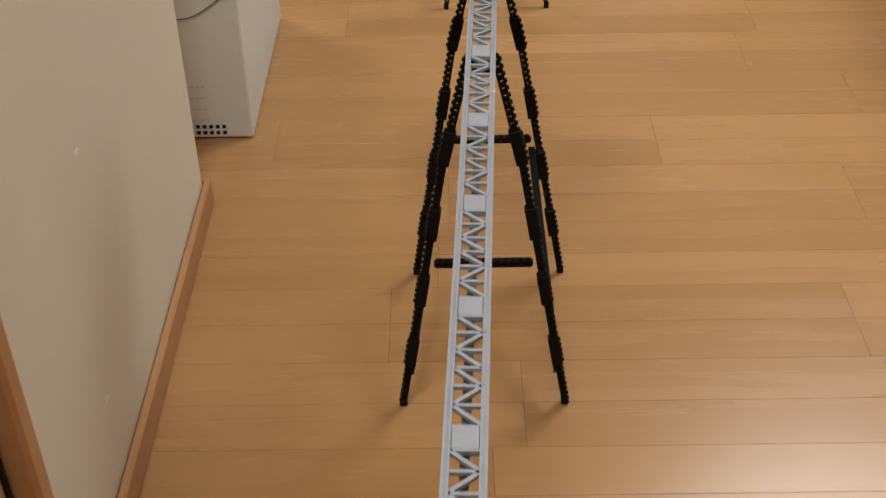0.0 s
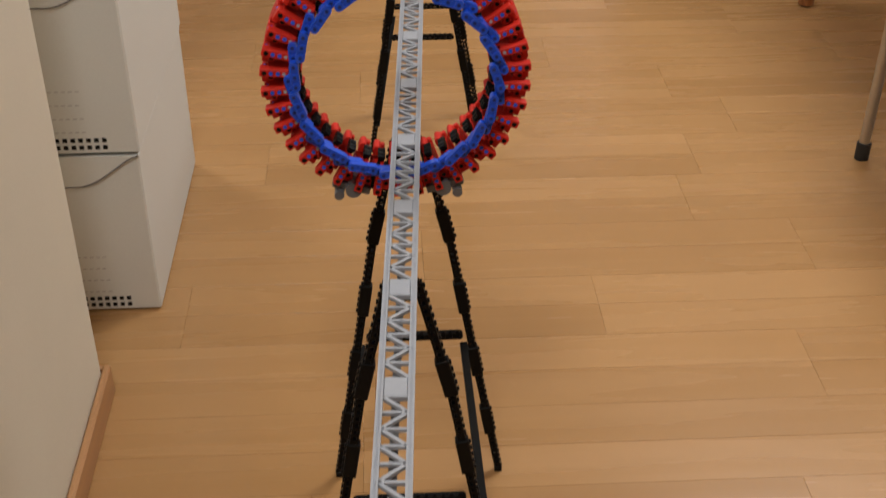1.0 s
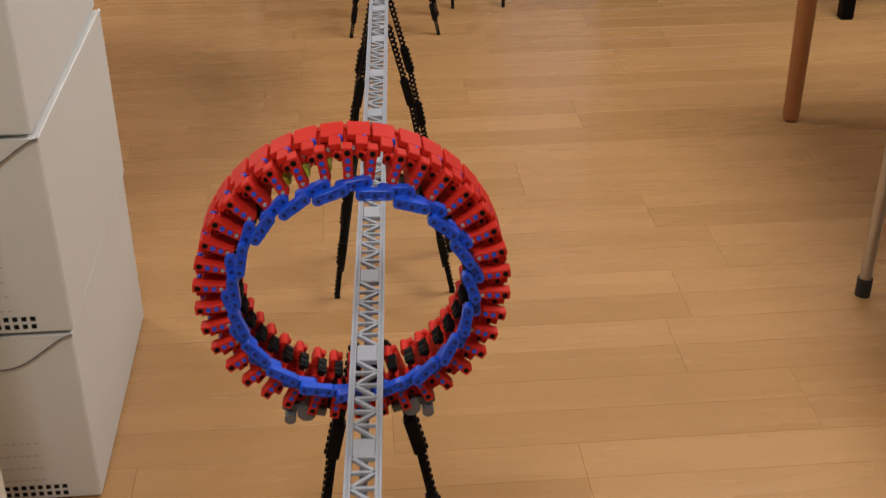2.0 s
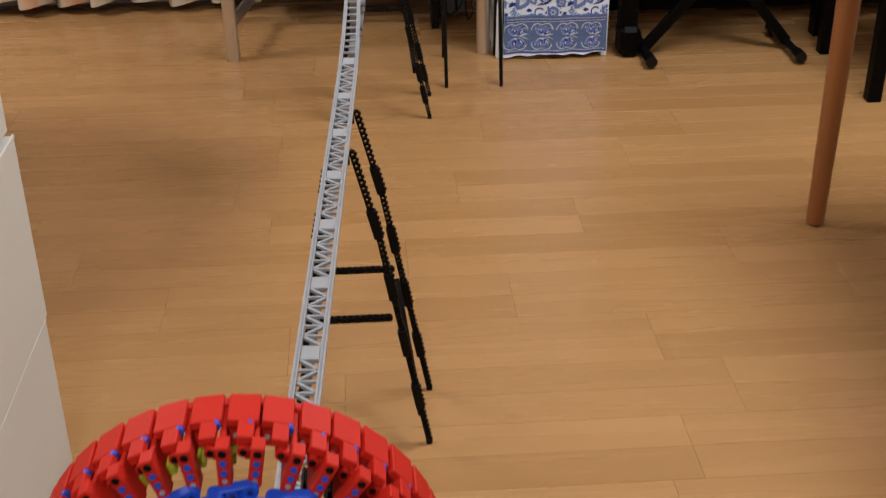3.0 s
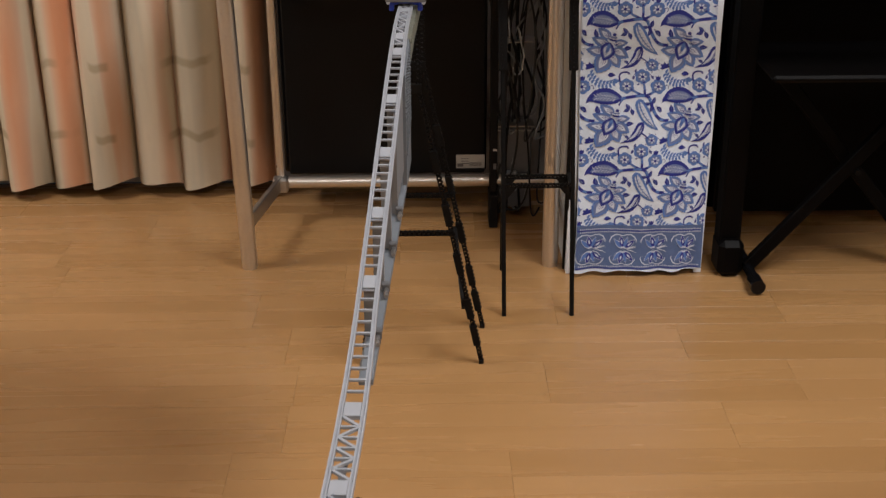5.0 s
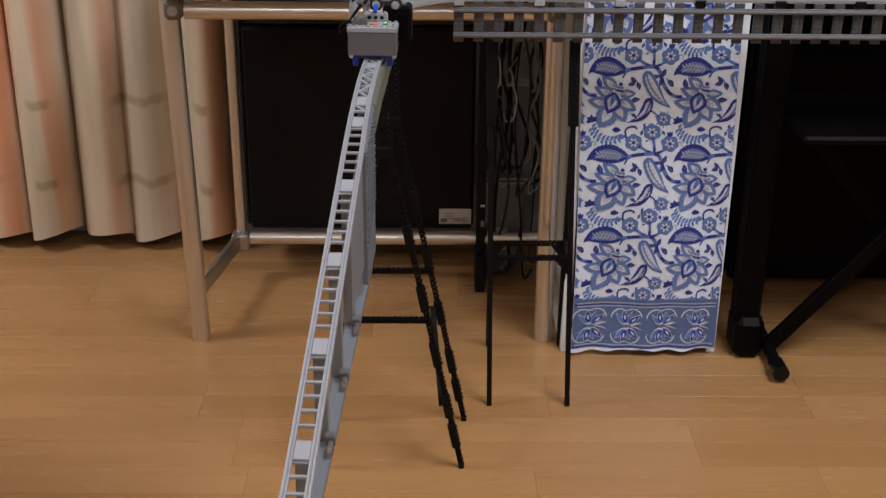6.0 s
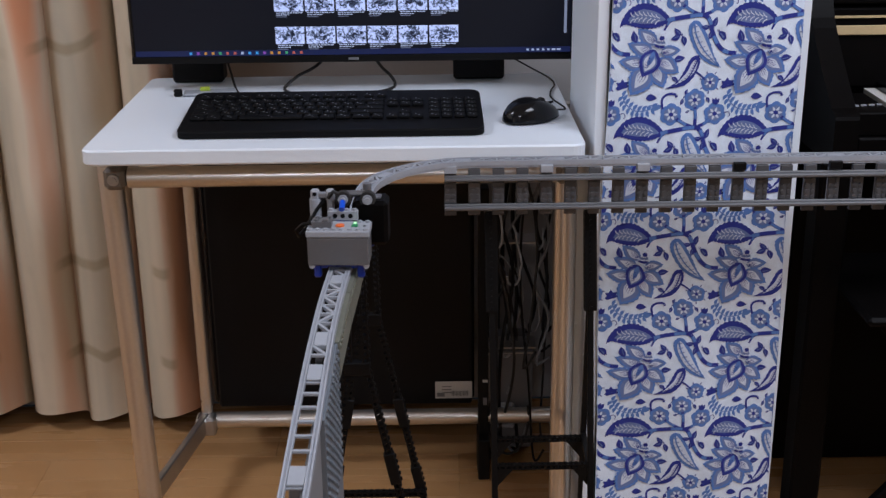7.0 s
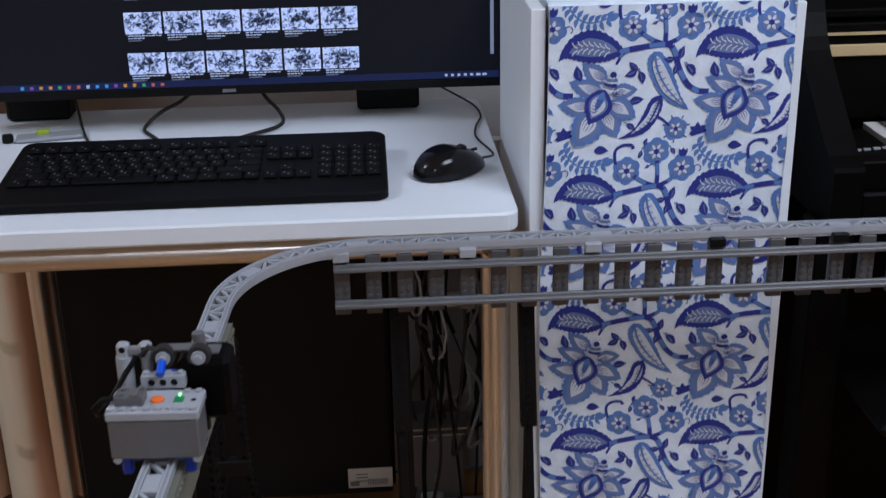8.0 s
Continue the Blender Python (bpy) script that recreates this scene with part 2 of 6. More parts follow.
solo("wall_south", Geo().box(((X0 + X1) / 2, Y0 - 0.05, TOP / 2), (X1 - X0 + 0.2, 0.1, TOP)), "plaster", "plain cream wall at the room's end", "wall", "structure")
solo("wall_west", Geo().box((X0 - 0.05, (Y0 + Y1) / 2, TOP / 2), (0.1, Y1 - Y0, TOP)), "plaster", "plain cream side wall", "wall", "structure")
solo("wall_east", Geo().box((X1 + 0.05, (Y0 + Y1) / 2, TOP / 2), (0.1, Y1 - Y0, TOP)), "plaster", "plain cream side wall beyond the dining table", "wall", "structure")
WX, WY = -0.440, 1.851
solo("wall_pier", Geo().box(((X0 + WX) / 2, (1.07 + WY) / 2, TOP / 2), (WX - X0, WY - 1.07, TOP), 0.004), "plaster", "cream papered wall end with scuffs", "wall", "structure")

# ---- ceiling lamp ----
for place, size, power in LAMPS:
    lamp = thing("ceiling_lamp", "round flat white lamp on the ceiling", "lamp", (place[0], place[1], TOP), "ceiling lamps")
    part("housing", Geo().cyl((0, 0, -0.03), (0, 0, 0), size * 0.53, 40), "ceiling", lamp)


# ---- track ----
def ramp_z(y):
    """Height of the rail tops: a straight climb with rounded ends."""
    total = 0.0
    for o in range(-4, 5):
        total += min(max((y + o * 0.02 - 2.765) / 0.725, 0), 1)
    return 0.503 + 0.197 * total / 9


def line_x(y):
    return -0.068 + 0.0485 * (y - 0.99)


RC, CY = 0.142, 3.884
CX = line_x(CY) + RC
LINE = [Vector((line_x(y), y, ramp_z(y))) for y in np.arange(0.1, CY, 0.01)]
LINE += [Vector((CX - RC * math.cos(a), CY + RC * math.sin(a), 0.70)) for a in np.linspace(0, math.pi / 2, 24)]
LINE += [Vector((x, CY + RC, 0.70)) for x in np.arange(CX + 0.01, 1.75, 0.01)]
CUM = [0.0]
for p0, p1 in zip(LINE, LINE[1:]):
    CUM.append(CUM[-1] + (p1 - p0).length)


def along(s):
    """Place, direction and side of the track at s."""
    i = min(max(int(np.searchsorted(CUM, s)) - 1, 0), len(LINE) - 2)
    d = (LINE[i + 1] - LINE[i]).normalized()
    p = LINE[i] + d * (s - CUM[i])
    side = Vector((d.y, -d.x, 0)).normalized()
    return p, d, side


def s_at_y(y):
    return CUM[min(range(len(LINE)), key=lambda i: abs(LINE[i].y - y) + abs(LINE[i].z - ramp_z(y)) + (0 if LINE[i].x < CX - RC + 0.2 else 9))]


PLATE0 = s_at_y(0.996)
PITCH = 0.1247


def plate_s(k):
    """Where a section's plate lies: the ramp's own sections sit a little further on."""
    return PLATE0 + k * PITCH + (0.075 if 15 <= k < 20 else 0)




def half_at(s):
    """Half the track's width: the ramp and the upper track are slimmer."""
    y = along(s)[0].y
    return 0.0138 - 0.0016 * min(max((y - 2.75) / 0.15, 0), 1) - 0.0010 * min(max((y - 3.35) / 0.12, 0), 1)


track = thing("monorail_track", "light grey plastic toy monorail track of lattice sections", "toy track")


def rail_bar(g, ss, e, off, wid, top, tall):
    """A bar that follows the track at one side."""
    vs = []
    for q in ss:
        p, _, s = along(q)
        for dx, dz in ((-wid / 2, -tall), (wid / 2, -tall), (wid / 2, 0), (-wid / 2, 0)):
            vs.append(p + s * e * (half_at(q) - off + dx) + Vector((0, 0, top + dz)))
    fs = [(4 * i + k, 4 * i + (k + 1) % 4, 4 * i + 4 + (k + 1) % 4, 4 * i + 4 + k) for i in range(len(ss) - 1) for k in range(4)]
    g.put(vs, fs if e < 0 else [f[::-1] for f in fs])


def section(k):
    """One stretch of track between two plates."""
    mid_s = plate_s(k)
    s0, s1 = (plate_s(k - 1) + mid_s) / 2, (mid_s + plate_s(k + 1)) / 2
    mid = along(mid_s)[0]
    n = 10
    ss = [s0 + (s1 - s0) * i / n for i in range(n + 1)]
    rung_side = [2.80 < along(q)[0].y < 3.44 and mid.x < CX - RC + 0.02 for q in (s0 + 0.03, s1 - 0.03)]
    ramp_part = any(rung_side)
    rails, plate, g = [], Geo(), Geo()
    for e in (-1, 1):
        bar = Geo()
        rail_bar(bar, ss, e, 0.0009, 0.0018, 0, 0.0065)
        rail_bar(bar, ss, e, 0.0026, 0.0018, -0.0013, 0.0040)
        rail_bar(bar, ss, e, 0.0042, 0.0015, 0, 0.0055)
        if not ramp_part:
            rail_bar(bar, ss, e, 0.0022, 0.0020, -0.0052, 0.0045)
        rails.append(bar)
    p, d, s = along(mid_s)
    plate.beam(p - d * 0.0105 - Vector((0, 0, 0.002)), p + d * 0.0105 - Vector((0, 0, 0.002)), (half_at(mid_s) - 0.0052) * 2, 0.0032, (0, 0, 1), 0.0006)
    plate.beam(p - d * 0.0115 - Vector((0, 0, 0.0045)), p + d * 0.0115 - Vector((0, 0, 0.0045)), (half_at(mid_s) - 0.003) * 2, 0.0024, (0, 0, 1), 0.0004)
    rungs = []
    w = half_at(mid_s) - 0.0040
    for half, (a, b) in enumerate(((s0, mid_s - 0.0105), (mid_s + 0.0105, s1))):
        if rung_side[half]:
            m = max(1, round((b - a) / 0.0175))
            at = [a + (b - a) * (i + 1) / m for i in range(m - 1 + half)]
            for q in at:
                p, d, s = along(q)
                rungs.append(Geo().beam(p - s * w - Vector((0, 0, 0.002)), p + s * w - Vector((0, 0, 0.002)), 0.0030, 0.0030, (0, 0, 1), 0.0005))
            continue
        m = max(1, round((b - a) / 0.0175))
        for i in range(m + 1):
            q = a + (b - a) * i / m
            p, d, s = along(q)
            e = 1 if (i + k * 4) % 2 else -1
            if 0 < i < m + 1:
                g.beam(p - s * w - Vector((0, 0, 0.0022)), p + s * w - Vector((0, 0, 0.0022)), 0.0024, 0.003)
            if i < m:
                p2, d2, s2 = along(a + (b - a) * (i + 1) / m)
                g.beam(p - s * w * e - Vector((0, 0, 0.0022)), p2 + s2 * w * e - Vector((0, 0, 0.0022)), 0.0028, 0.003)
    ob = part("ramp_section" if ramp_part else "track_section", plate, "lgrey", track)
    for bar in rails:
        part("rail", bar, "lgrey", ob)
    for bar in rungs:
        part("rung", bar, "lgrey", ob)
    if g.v:
        part("lattice", g, "lgrey", ob)
    if ramp_part or mid.x > CX - RC + 0.02:
        return
    r, vs = Geo(), []
    for q in ss:
        p, _, s = along(q)
        for dx, dz in ((-0.003, -0.0115), (0.003, -0.0115), (0.003, -0.0075), (-0.003, -0.0075)):
            vs.append(p + s * dx + Vector((0, 0, dz)))
    r.put(vs, [(4 * i + j, 4 * i + 4 + j, 4 * i + 4 + (j + 1) % 4, 4 * i + (j + 1) % 4) for i in range(n) for j in range(4)])
    part("rack", r, "dgrey", ob, "dark grey toothed rack under the lattice")


K1 = int((CUM[-1] - PLATE0) / PITCH)
for k in range(-6, K1):
    section(k)

# ---- girder: toy railway track on edge, carrying the last straight ----
girder = thing("track_girder", "dark grey toy railway track set on edge under the monorail", "toy track", (0, CY + RC - 0.012, 0.657))
for e in (-1, 1):
    part("rail", Geo().box((0.172 + 0.78, -0.006, e * 0.020), (1.56, 0.007, 0.0045), 0.001).box((0.172 + 0.78, -0.001, e * 0.020), (1.56, 0.005, 0.009), 0.001), "railgrey", girder)
TIE = Geo().box((0, 0.004, 0), (0.0158, 0.006, 0.064), 0.0006)
for i in (-1, 1):
    for j in (-1.5, -0.5, 0.5, 1.5):
        TIE.cyl((i * 0.004, 0.001, j * 0.008), (i * 0.004, -0.001, j * 0.008), 0.0024, 8)
TIE = mesh_of("tie", TIE, "tiegrey")
for i in range(48):
    part("tie", TIE, None, girder, m=pose(0.18 + i * 0.032, 0, 0))

for i in range(0, 48, 4):
    part("bracket", Geo().box((0.18 + i * 0.032, 0.001, 0.0325), (0.0165, 0.012, 0.010), 0.0008), "lgrey" if i < 12 else "black", girder, ("light grey" if i < 12 else "black") + " bracket up to the monorail")

# ---- supports of the track ----
def technic(g, p, q, out, w=0.0078, studs=True):
    """A brick beam with round-ended holes, bumps along its outer side."""
    p, q, out = Vector(p), Vector(q), Vector(out)
    d = q - p
    n = max(2, int(d.length / 0.008))
    z = d.normalized()
    out = (out - z * out.dot(z)).normalized()
    for e in (-1, 1):
        g.beam(p + out * e * w * 0.36, q + out * e * w * 0.36, w, w * 0.28, out)
    for i in range(n + 1):
        c = p + d * (i / n)
        g.beam(c - z * 0.0017, c + z * 0.0017, w, w * 0.5, out)
    if studs:
        for i in range(n):
            c = p + d * ((i + 0.5) / n) + out * w * 0.5
            g.cyl(c, c + out * 0.0018, 0.0024, 6)


def node(g, p, d, out, length=0.042, w=0.0128):
    """Overlapping bricks that join two beams of a leg."""
    p, d, out = Vector(p), Vector(d).normalized(), Vector(out)
    g.beam(p - d * length / 2, p + d * length / 2, w * 0.85, w, out, 0.001)
    out = (out - d * out.dot(d)).normalized()
    for i in range(5):
        c = p + d * (i - 2) * 0.008 + out * w / 2
        g.cyl(c, c + out * 0.0018, 0.0024, 6)


def mast(parent, y, left, right, top, cx, neck, brace):
    """Two splayed legs that meet low down in an upright mast."""
    mid = (left + right) / 2 - 0.011
    for x, e in ((left, -1), (right, 1)):
        a, b = Vector((mid + e * 0.010, y, neck)), Vector((x, y, 0.0))
        out = (e, 0, 0.35)
        g = Geo()
        technic(g, b + Vector((0, 0, 0.004)), a, out)
        g.box((x, y, 0.004), (0.009, 0.009, 0.008), 0.001)
        for h in (0.06, 0.115, 0.205, 0.30, 0.40):
            node(g, b.lerp(a, h / neck), a - b, out)
        part("leg", g, "black", parent)
        g = Geo()
        technic(g, a, (cx + e * 0.009, y, top - 0.004), (e, 0, 0))
        part("mast_post", g, "black", parent)
    at = lambda x, h: x + (mid - x) * h / neck
    g = Geo()
    technic(g, (at(left, brace) - 0.004, y - 0.008, brace), (at(right, brace) + 0.01, y - 0.008, brace), (0, 0, 1))
    part("crossbar", g, "black", parent)
    g = Geo().box((mid, y, neck + 0.002), (0.030, 0.012, 0.016), 0.001)
    part("joint_block", g, "black", parent)
    g = Geo().box((cx, y, top - 0.012), (0.020, 0.010, 0.010), 0.001)
    part("head_frame", g, "black", parent)


def bent(parent, y, left, right, top, cx, heights, brace):
    """Two splayed legs with their braces, across the track."""
    for name, x, e in (("leg", left, -1), ("leg", right, 1)):
        a, b = Vector((cx + e * 0.013, y, top)), Vector((x, y, 0.0))
        knee = a.lerp(b, 0.26) + Vector((e * 0.006, 0, 0))
        g = Geo()
        out = (e, 0, 0.35)
        technic(g, knee, a, out)
        technic(g, b + Vector((0, 0, 0.004)), knee, out)
        g.box((x, y, 0.004), (0.009, 0.009, 0.008), 0.001)
        for h in heights:
            u = h / knee.z if h < knee.z else 1
            c = b.lerp(knee, u) if h < knee.z else knee.lerp(a, (h - knee.z) / (a.z - knee.z))
            node(g, c, knee - b if h < knee.z else a - knee, out)
        part(name, g, "black", parent)
    at = lambda x, h: x + (cx - x) * h / top * 0.98
    g = Geo()
    technic(g, (at(left, brace), y - 0.008, brace), (at(right, brace), y - 0.008, brace), (0, 0, 1))
    part("crossbar", g, "black", parent)
    g = Geo().box((cx, y, top - 0.012), (0.020, 0.010, 0.010), 0.001)
    for e in (-1, 1):
        g.beam((cx + e * 0.009, y, top - 0.01), (cx + e * 0.009, y, top + 0.012), 0.008, 0.008)
    part("head_frame", g, "black", parent)


def trestle(y0, y1, feet0, feet1, tops, brace, label):
    t = thing("track_trestle", label, "toy support", (0, 0, 0), "trestles under the monorail track")
    for y, feet, top in ((y0, feet0, tops[0]), (y1, feet1, tops[1])):
        bent(t, y, feet[0], feet[1], top, line_x(y), [top * f for f in (0.18, 0.375, 0.57, 0.775)], brace)
    for e in (0, 1):
        g = Geo()
        up = lambda f, y, h, top: Vector((f + (line_x(y) - f) * h / top, y, h))
        a, b = up(feet1[e], y1, 0.2, tops[1]), up(feet0[e], y0, 0.05, tops[0])
        g.beam(a, b, 0.008, 0.0085, (1, 0, 0))
        part("diagonal_strut", g, "black", t)
    return t


trestle(1.428, 1.685, (-0.138, 0.056), (-0.125, 0.071), (0.468, 0.468), 0.219, "black toy-brick trestle under the flat monorail track")
trestle(2.511, 2.646, (-0.079, 0.112), (-0.072, 0.12), (0.468, 0.468), 0.222, "black toy-brick trestle before the ramp")
tall = thing("track_trestle", "tall black toy-brick trestle at the ramp's top", "toy support", (0, 0, 0), "trestles under the monorail track")
mast(tall, 3.740, -0.033, 0.187, 0.668, line_x(3.74), 0.53, 0.268)
mast(tall, 3.884, -0.026, 0.195, 0.668, line_x(3.88), 0.53, 0.284)
for e in (-1, 1):
    part("diagonal_strut", Geo().beam((0.0725 + e * 0.062 + 0.006, 3.884, 0.215), (0.0725 + e * 0.082, 3.740, 0.115), 0.008, 0.0085, (1, 0, 0)), "black", tall)

# the wedge under the ramp: base beam, columns under the plates, panels
ramp = thing("ramp_prop", "grey toy-brick columns and panels propping the track's ramp", "toy support")
g = Geo().beam((line_x(2.84) + 0.003, 2.84, 0.479), (line_x(3.463) + 0.003, 3.463, 0.479), 0.0155, 0.008, (0, 0, 1), 0.0008)
part("base_beam", g, "panel_blue", ramp, "blue-grey studless base beam")
g = Geo().beam((line_x(2.88) - 0.004, 2.88, 0.466), (line_x(3.44) - 0.004, 3.44, 0.466), 0.008, 0.016, (0, 0, 1), 0.0006)
part("under_beam", g, "mgrey", ramp)


def side_wall(y0, y1, off, low, high, material, label="", rows=0):
    """An upright panel beside the track; high is counted down from the rail."""
    g = Geo()
    vs = []
    for y in (y0, y1):
        for dx in (0, 0.006):
            for z in (ramp_z(y) - high, low(y)):
                vs.append((line_x(y) + off + dx, y, z))
    g.put(vs, [(0, 1, 3, 2), (4, 6, 7, 5), (0, 4, 5, 1), (2, 3, 7, 6), (0, 2, 6, 4), (1, 5, 7, 3)])
    count = int((y1 - y0) / 0.008)
    for j in range(rows):
        for i in range(count):
            y = y0 + (y1 - y0) * (i + 0.5) / count
            z = ramp_z(y) - high - 0.006 - j * 0.0085
            if z > low(y) + 0.004:
                x = line_x(y) + off + 0.006
                g.cyl((x, y, z), (x + 0.0016, y, z), 0.0025, 6)
    part("panel", g, material, ramp, label)


PLATES = [plate_s(k) for k in range(4, 30)]
for s_mid in PLATES:
    p, d, s = along(s_mid)
    if not (2.9 < p.y < 3.38 and p.x < 0.08):
        continue
    h = p.z - 0.007 - 0.483
    part("column", Geo().box((p.x - 0.0005, p.y + 0.004, 0.483 + h / 2), (0.0125, 0.0150, h), 0.0008), "mgrey", ramp, "grey brick column")
    part("clip", Geo().box((p.x + 0.0075, p.y - 0.010, 0.490), (0.010, 0.010, 0.012), 0.0015), "dgrey", ramp, "dark grey joint clip")
    part("axle", Geo().cyl((p.x + 0.0085, p.y - 0.034, 0.488), (p.x + 0.0085, p.y - 0.012, 0.489), 0.0026, 10).cyl((p.x + 0.0085, p.y - 0.026, 0.488), (p.x + 0.0085, p.y - 0.023, 0.488), 0.0038, 10), "steel", ramp, "shiny grey axle")
side_wall(3.235, 3.365, 0.004, lambda y: 0.522, 0.0068, "mgrey", "smooth grey wall brick")
side_wall(3.367, 3.470, 0.008, lambda y: 0.498, 0.0075, "panel_blue", "blue-grey studded wall panel", 14)
for y0, y1, deep in ((3.472, 3.57, 0.034), (3.572, 3.67, 0.034), (3.672, 3.77, 0.032), (3.772, 3.86, 0.03)):
    side_wall(y0, y1, 0.0095, lambda y: ramp_z(y) - 0.008 - deep, 0.0075, "olive", "dull olive-grey panel beside the rail", 1)

# ---- stand under the girder ----
stand = thing("girder_stand", "thin black toy-brick stand carrying the track girder", "toy support")
POSTS = [(0.241, 3.934), (0.377, 3.933), (0.249, 4.156), (0.385, 4.160)]


def lean(i, z):
    """A post's place at a height: the four posts lean in towards the girder."""
    x, y = POSTS[i]
    f = z / 0.62
    return Vector((x - 0.006 * f, y + ((4.042 if i < 2 else 4.062) - y) * f, z))


for i in range(4):
    g = Geo().beam(lean(i, 0), lean(i, 0.62), 0.0085, 0.0085, (0, 1, 0), 0.0008)
    part("post", g, "black", stand)
    if i < 2:
        g = Geo()
        technic(g, lean(i, 0.485), lean(i, 0.62), (0, -1, 0), 0.0165)
        part("post_block", g, "black", stand)
for i, j, z in ((0, 1, 0.262), (2, 3, 0.227)):
    g = Geo()
    p, q = lean(i, z), lean(j, z)
    technic(g, p, q, (0, 0, 1))
    y = p.y
    for x, e in ((p.x, 1), (q.x, -1)):
        g.put([(x + e * 0.004, y + s, z - 0.003) for s in (-0.004, 0.004)] + [(x + e * 0.026, y + s, z - 0.003) for s in (-0.004, 0.004)] + [(x + e * 0.004, y + s, z - 0.03) for s in (-0.004, 0.004)], [(0, 2, 4), (1, 5, 3), (0, 1, 3, 2), (2, 3, 5, 4), (0, 4, 5, 1)])
    part("crossbar", g, "black", stand)
for i, j in ((0, 2), (1, 3)):
    part("side_bar", Geo().beam(lean(i, 0.25), lean(j, 0.235), 0.008, 0.008), "black", stand)

# ---- the ring round the track ----
RX, RZ, RF, RB, RO = -0.046, 0.575, 1.602, 1.654, 0.1255
ringt = thing("technic_ring", "red and blue toy-brick ring round the monorail track", "toy ring", (RX, RF, RZ))
SEG = 38
# local x tangent, y depth, z outward
wedge = Geo().box((0, 0.0055, 0.1128), (0.0076, 0.011, 0.0265), 0.0007)
cover = Geo().box((0.0008, 0.0395, 0.1222), (0.0176, 0.025, 0.0055), 0.0006, pose(0, 0, 0, 0, 4, 0))
step = Geo().box((0.0028, 0.0195, 0.1220), (0.0092, 0.0155, 0.0055), 0.0006, pose(0, 0, 0, 0, 4, 0))
web = Geo().box((-0.0014, 0.029, 0.1085), (0.0036, 0.036, 0.023), 0.0008)
block = Geo().box((0.0045, 0.038, 0.1125), (0.0085, 0.018, 0.014), 0.001)
back = Geo().box((0, 0.049, 0.108), (0.0078, 0.006, 0.03), 0.001)
pins, ends, holes = Geo(), Geo(), Geo()
pins.cyl((0, -0.0006, 0), (0, 0.002, 0), 0.0021, 8)
holes.cyl((0, -0.0003, 0.1218), (0, 0.001, 0.1218), 0.0024, 8)
slot = Geo().cyl((-0.0078, 0.0084, 0.1158), (-0.0078, 0.0105, 0.1158), 0.0021, 8)
ends.cyl((0, 0, 0), (0, 0.002, 0), 0.0017, 6)
knob = Geo().cyl((-0.0078, 0.009, 0.1158), (-0.0078, 0.021, 0.1158), 0.0034, 10).box((-0.0045, 0.015, 0.1135), (0.006, 0.009, 0.008), 0.001)
blade = Geo()
tip = Matrix.Translation((0, 0, 0.0935))
for e in (-1, 1):
    blade.box((0, 0, e * 0.0034), (0.021, 0.0074, 0.0016), 0.0004, tip)
    blade.cyl((e * 0.0105, -0.0037, 0), (e * 0.0105, 0.0037, 0), 0.0042, 12, None, tip)
blade.box((0, 0, 0), (0.021, 0.0050, 0.0060), 0.0003, tip)
blade.cyl((0, -0.0037, 0), (0, 0.0037, 0), 0.0036, 12, None, tip)
# flat discs over the beam holes; their darker blue paints in the holes' shade
eyes = Geo()
eyes.cyl((0, -0.0041, 0), (0, -0.003, 0), 0.0018, 8, None, tip)
tread = Geo().box((0, 0.024, 0.0955), (0.0062, 0.014, 0.005), 0.0015)
for q in range(5):
    tread.cyl((-0.0034, 0.017 + q * 0.004, 0.0918), (0.0034, 0.017 + q * 0.004, 0.0918), 0.0030 if q % 2 else 0.0020, 6)
lug = Geo().box((0.004, 0.041, 0.096), (0.0075, 0.014, 0.0085), 0.0012).cyl((0.004, 0.033, 0.0925), (0.004, 0.048, 0.0925), 0.0036, 8)
spare = Geo().box((0, 0.03, 0.101), (0.0085, 0.02, 0.006), 0.001).cyl((0, 0.02, 0.103), (0, 0.042, 0.103), 0.003, 7)
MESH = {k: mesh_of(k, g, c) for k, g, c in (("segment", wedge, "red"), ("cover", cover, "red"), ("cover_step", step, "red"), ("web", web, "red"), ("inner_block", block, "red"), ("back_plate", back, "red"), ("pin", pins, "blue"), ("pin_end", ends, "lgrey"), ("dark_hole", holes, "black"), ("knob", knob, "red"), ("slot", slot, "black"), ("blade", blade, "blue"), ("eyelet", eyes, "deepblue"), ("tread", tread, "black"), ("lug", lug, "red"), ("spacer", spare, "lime"))}
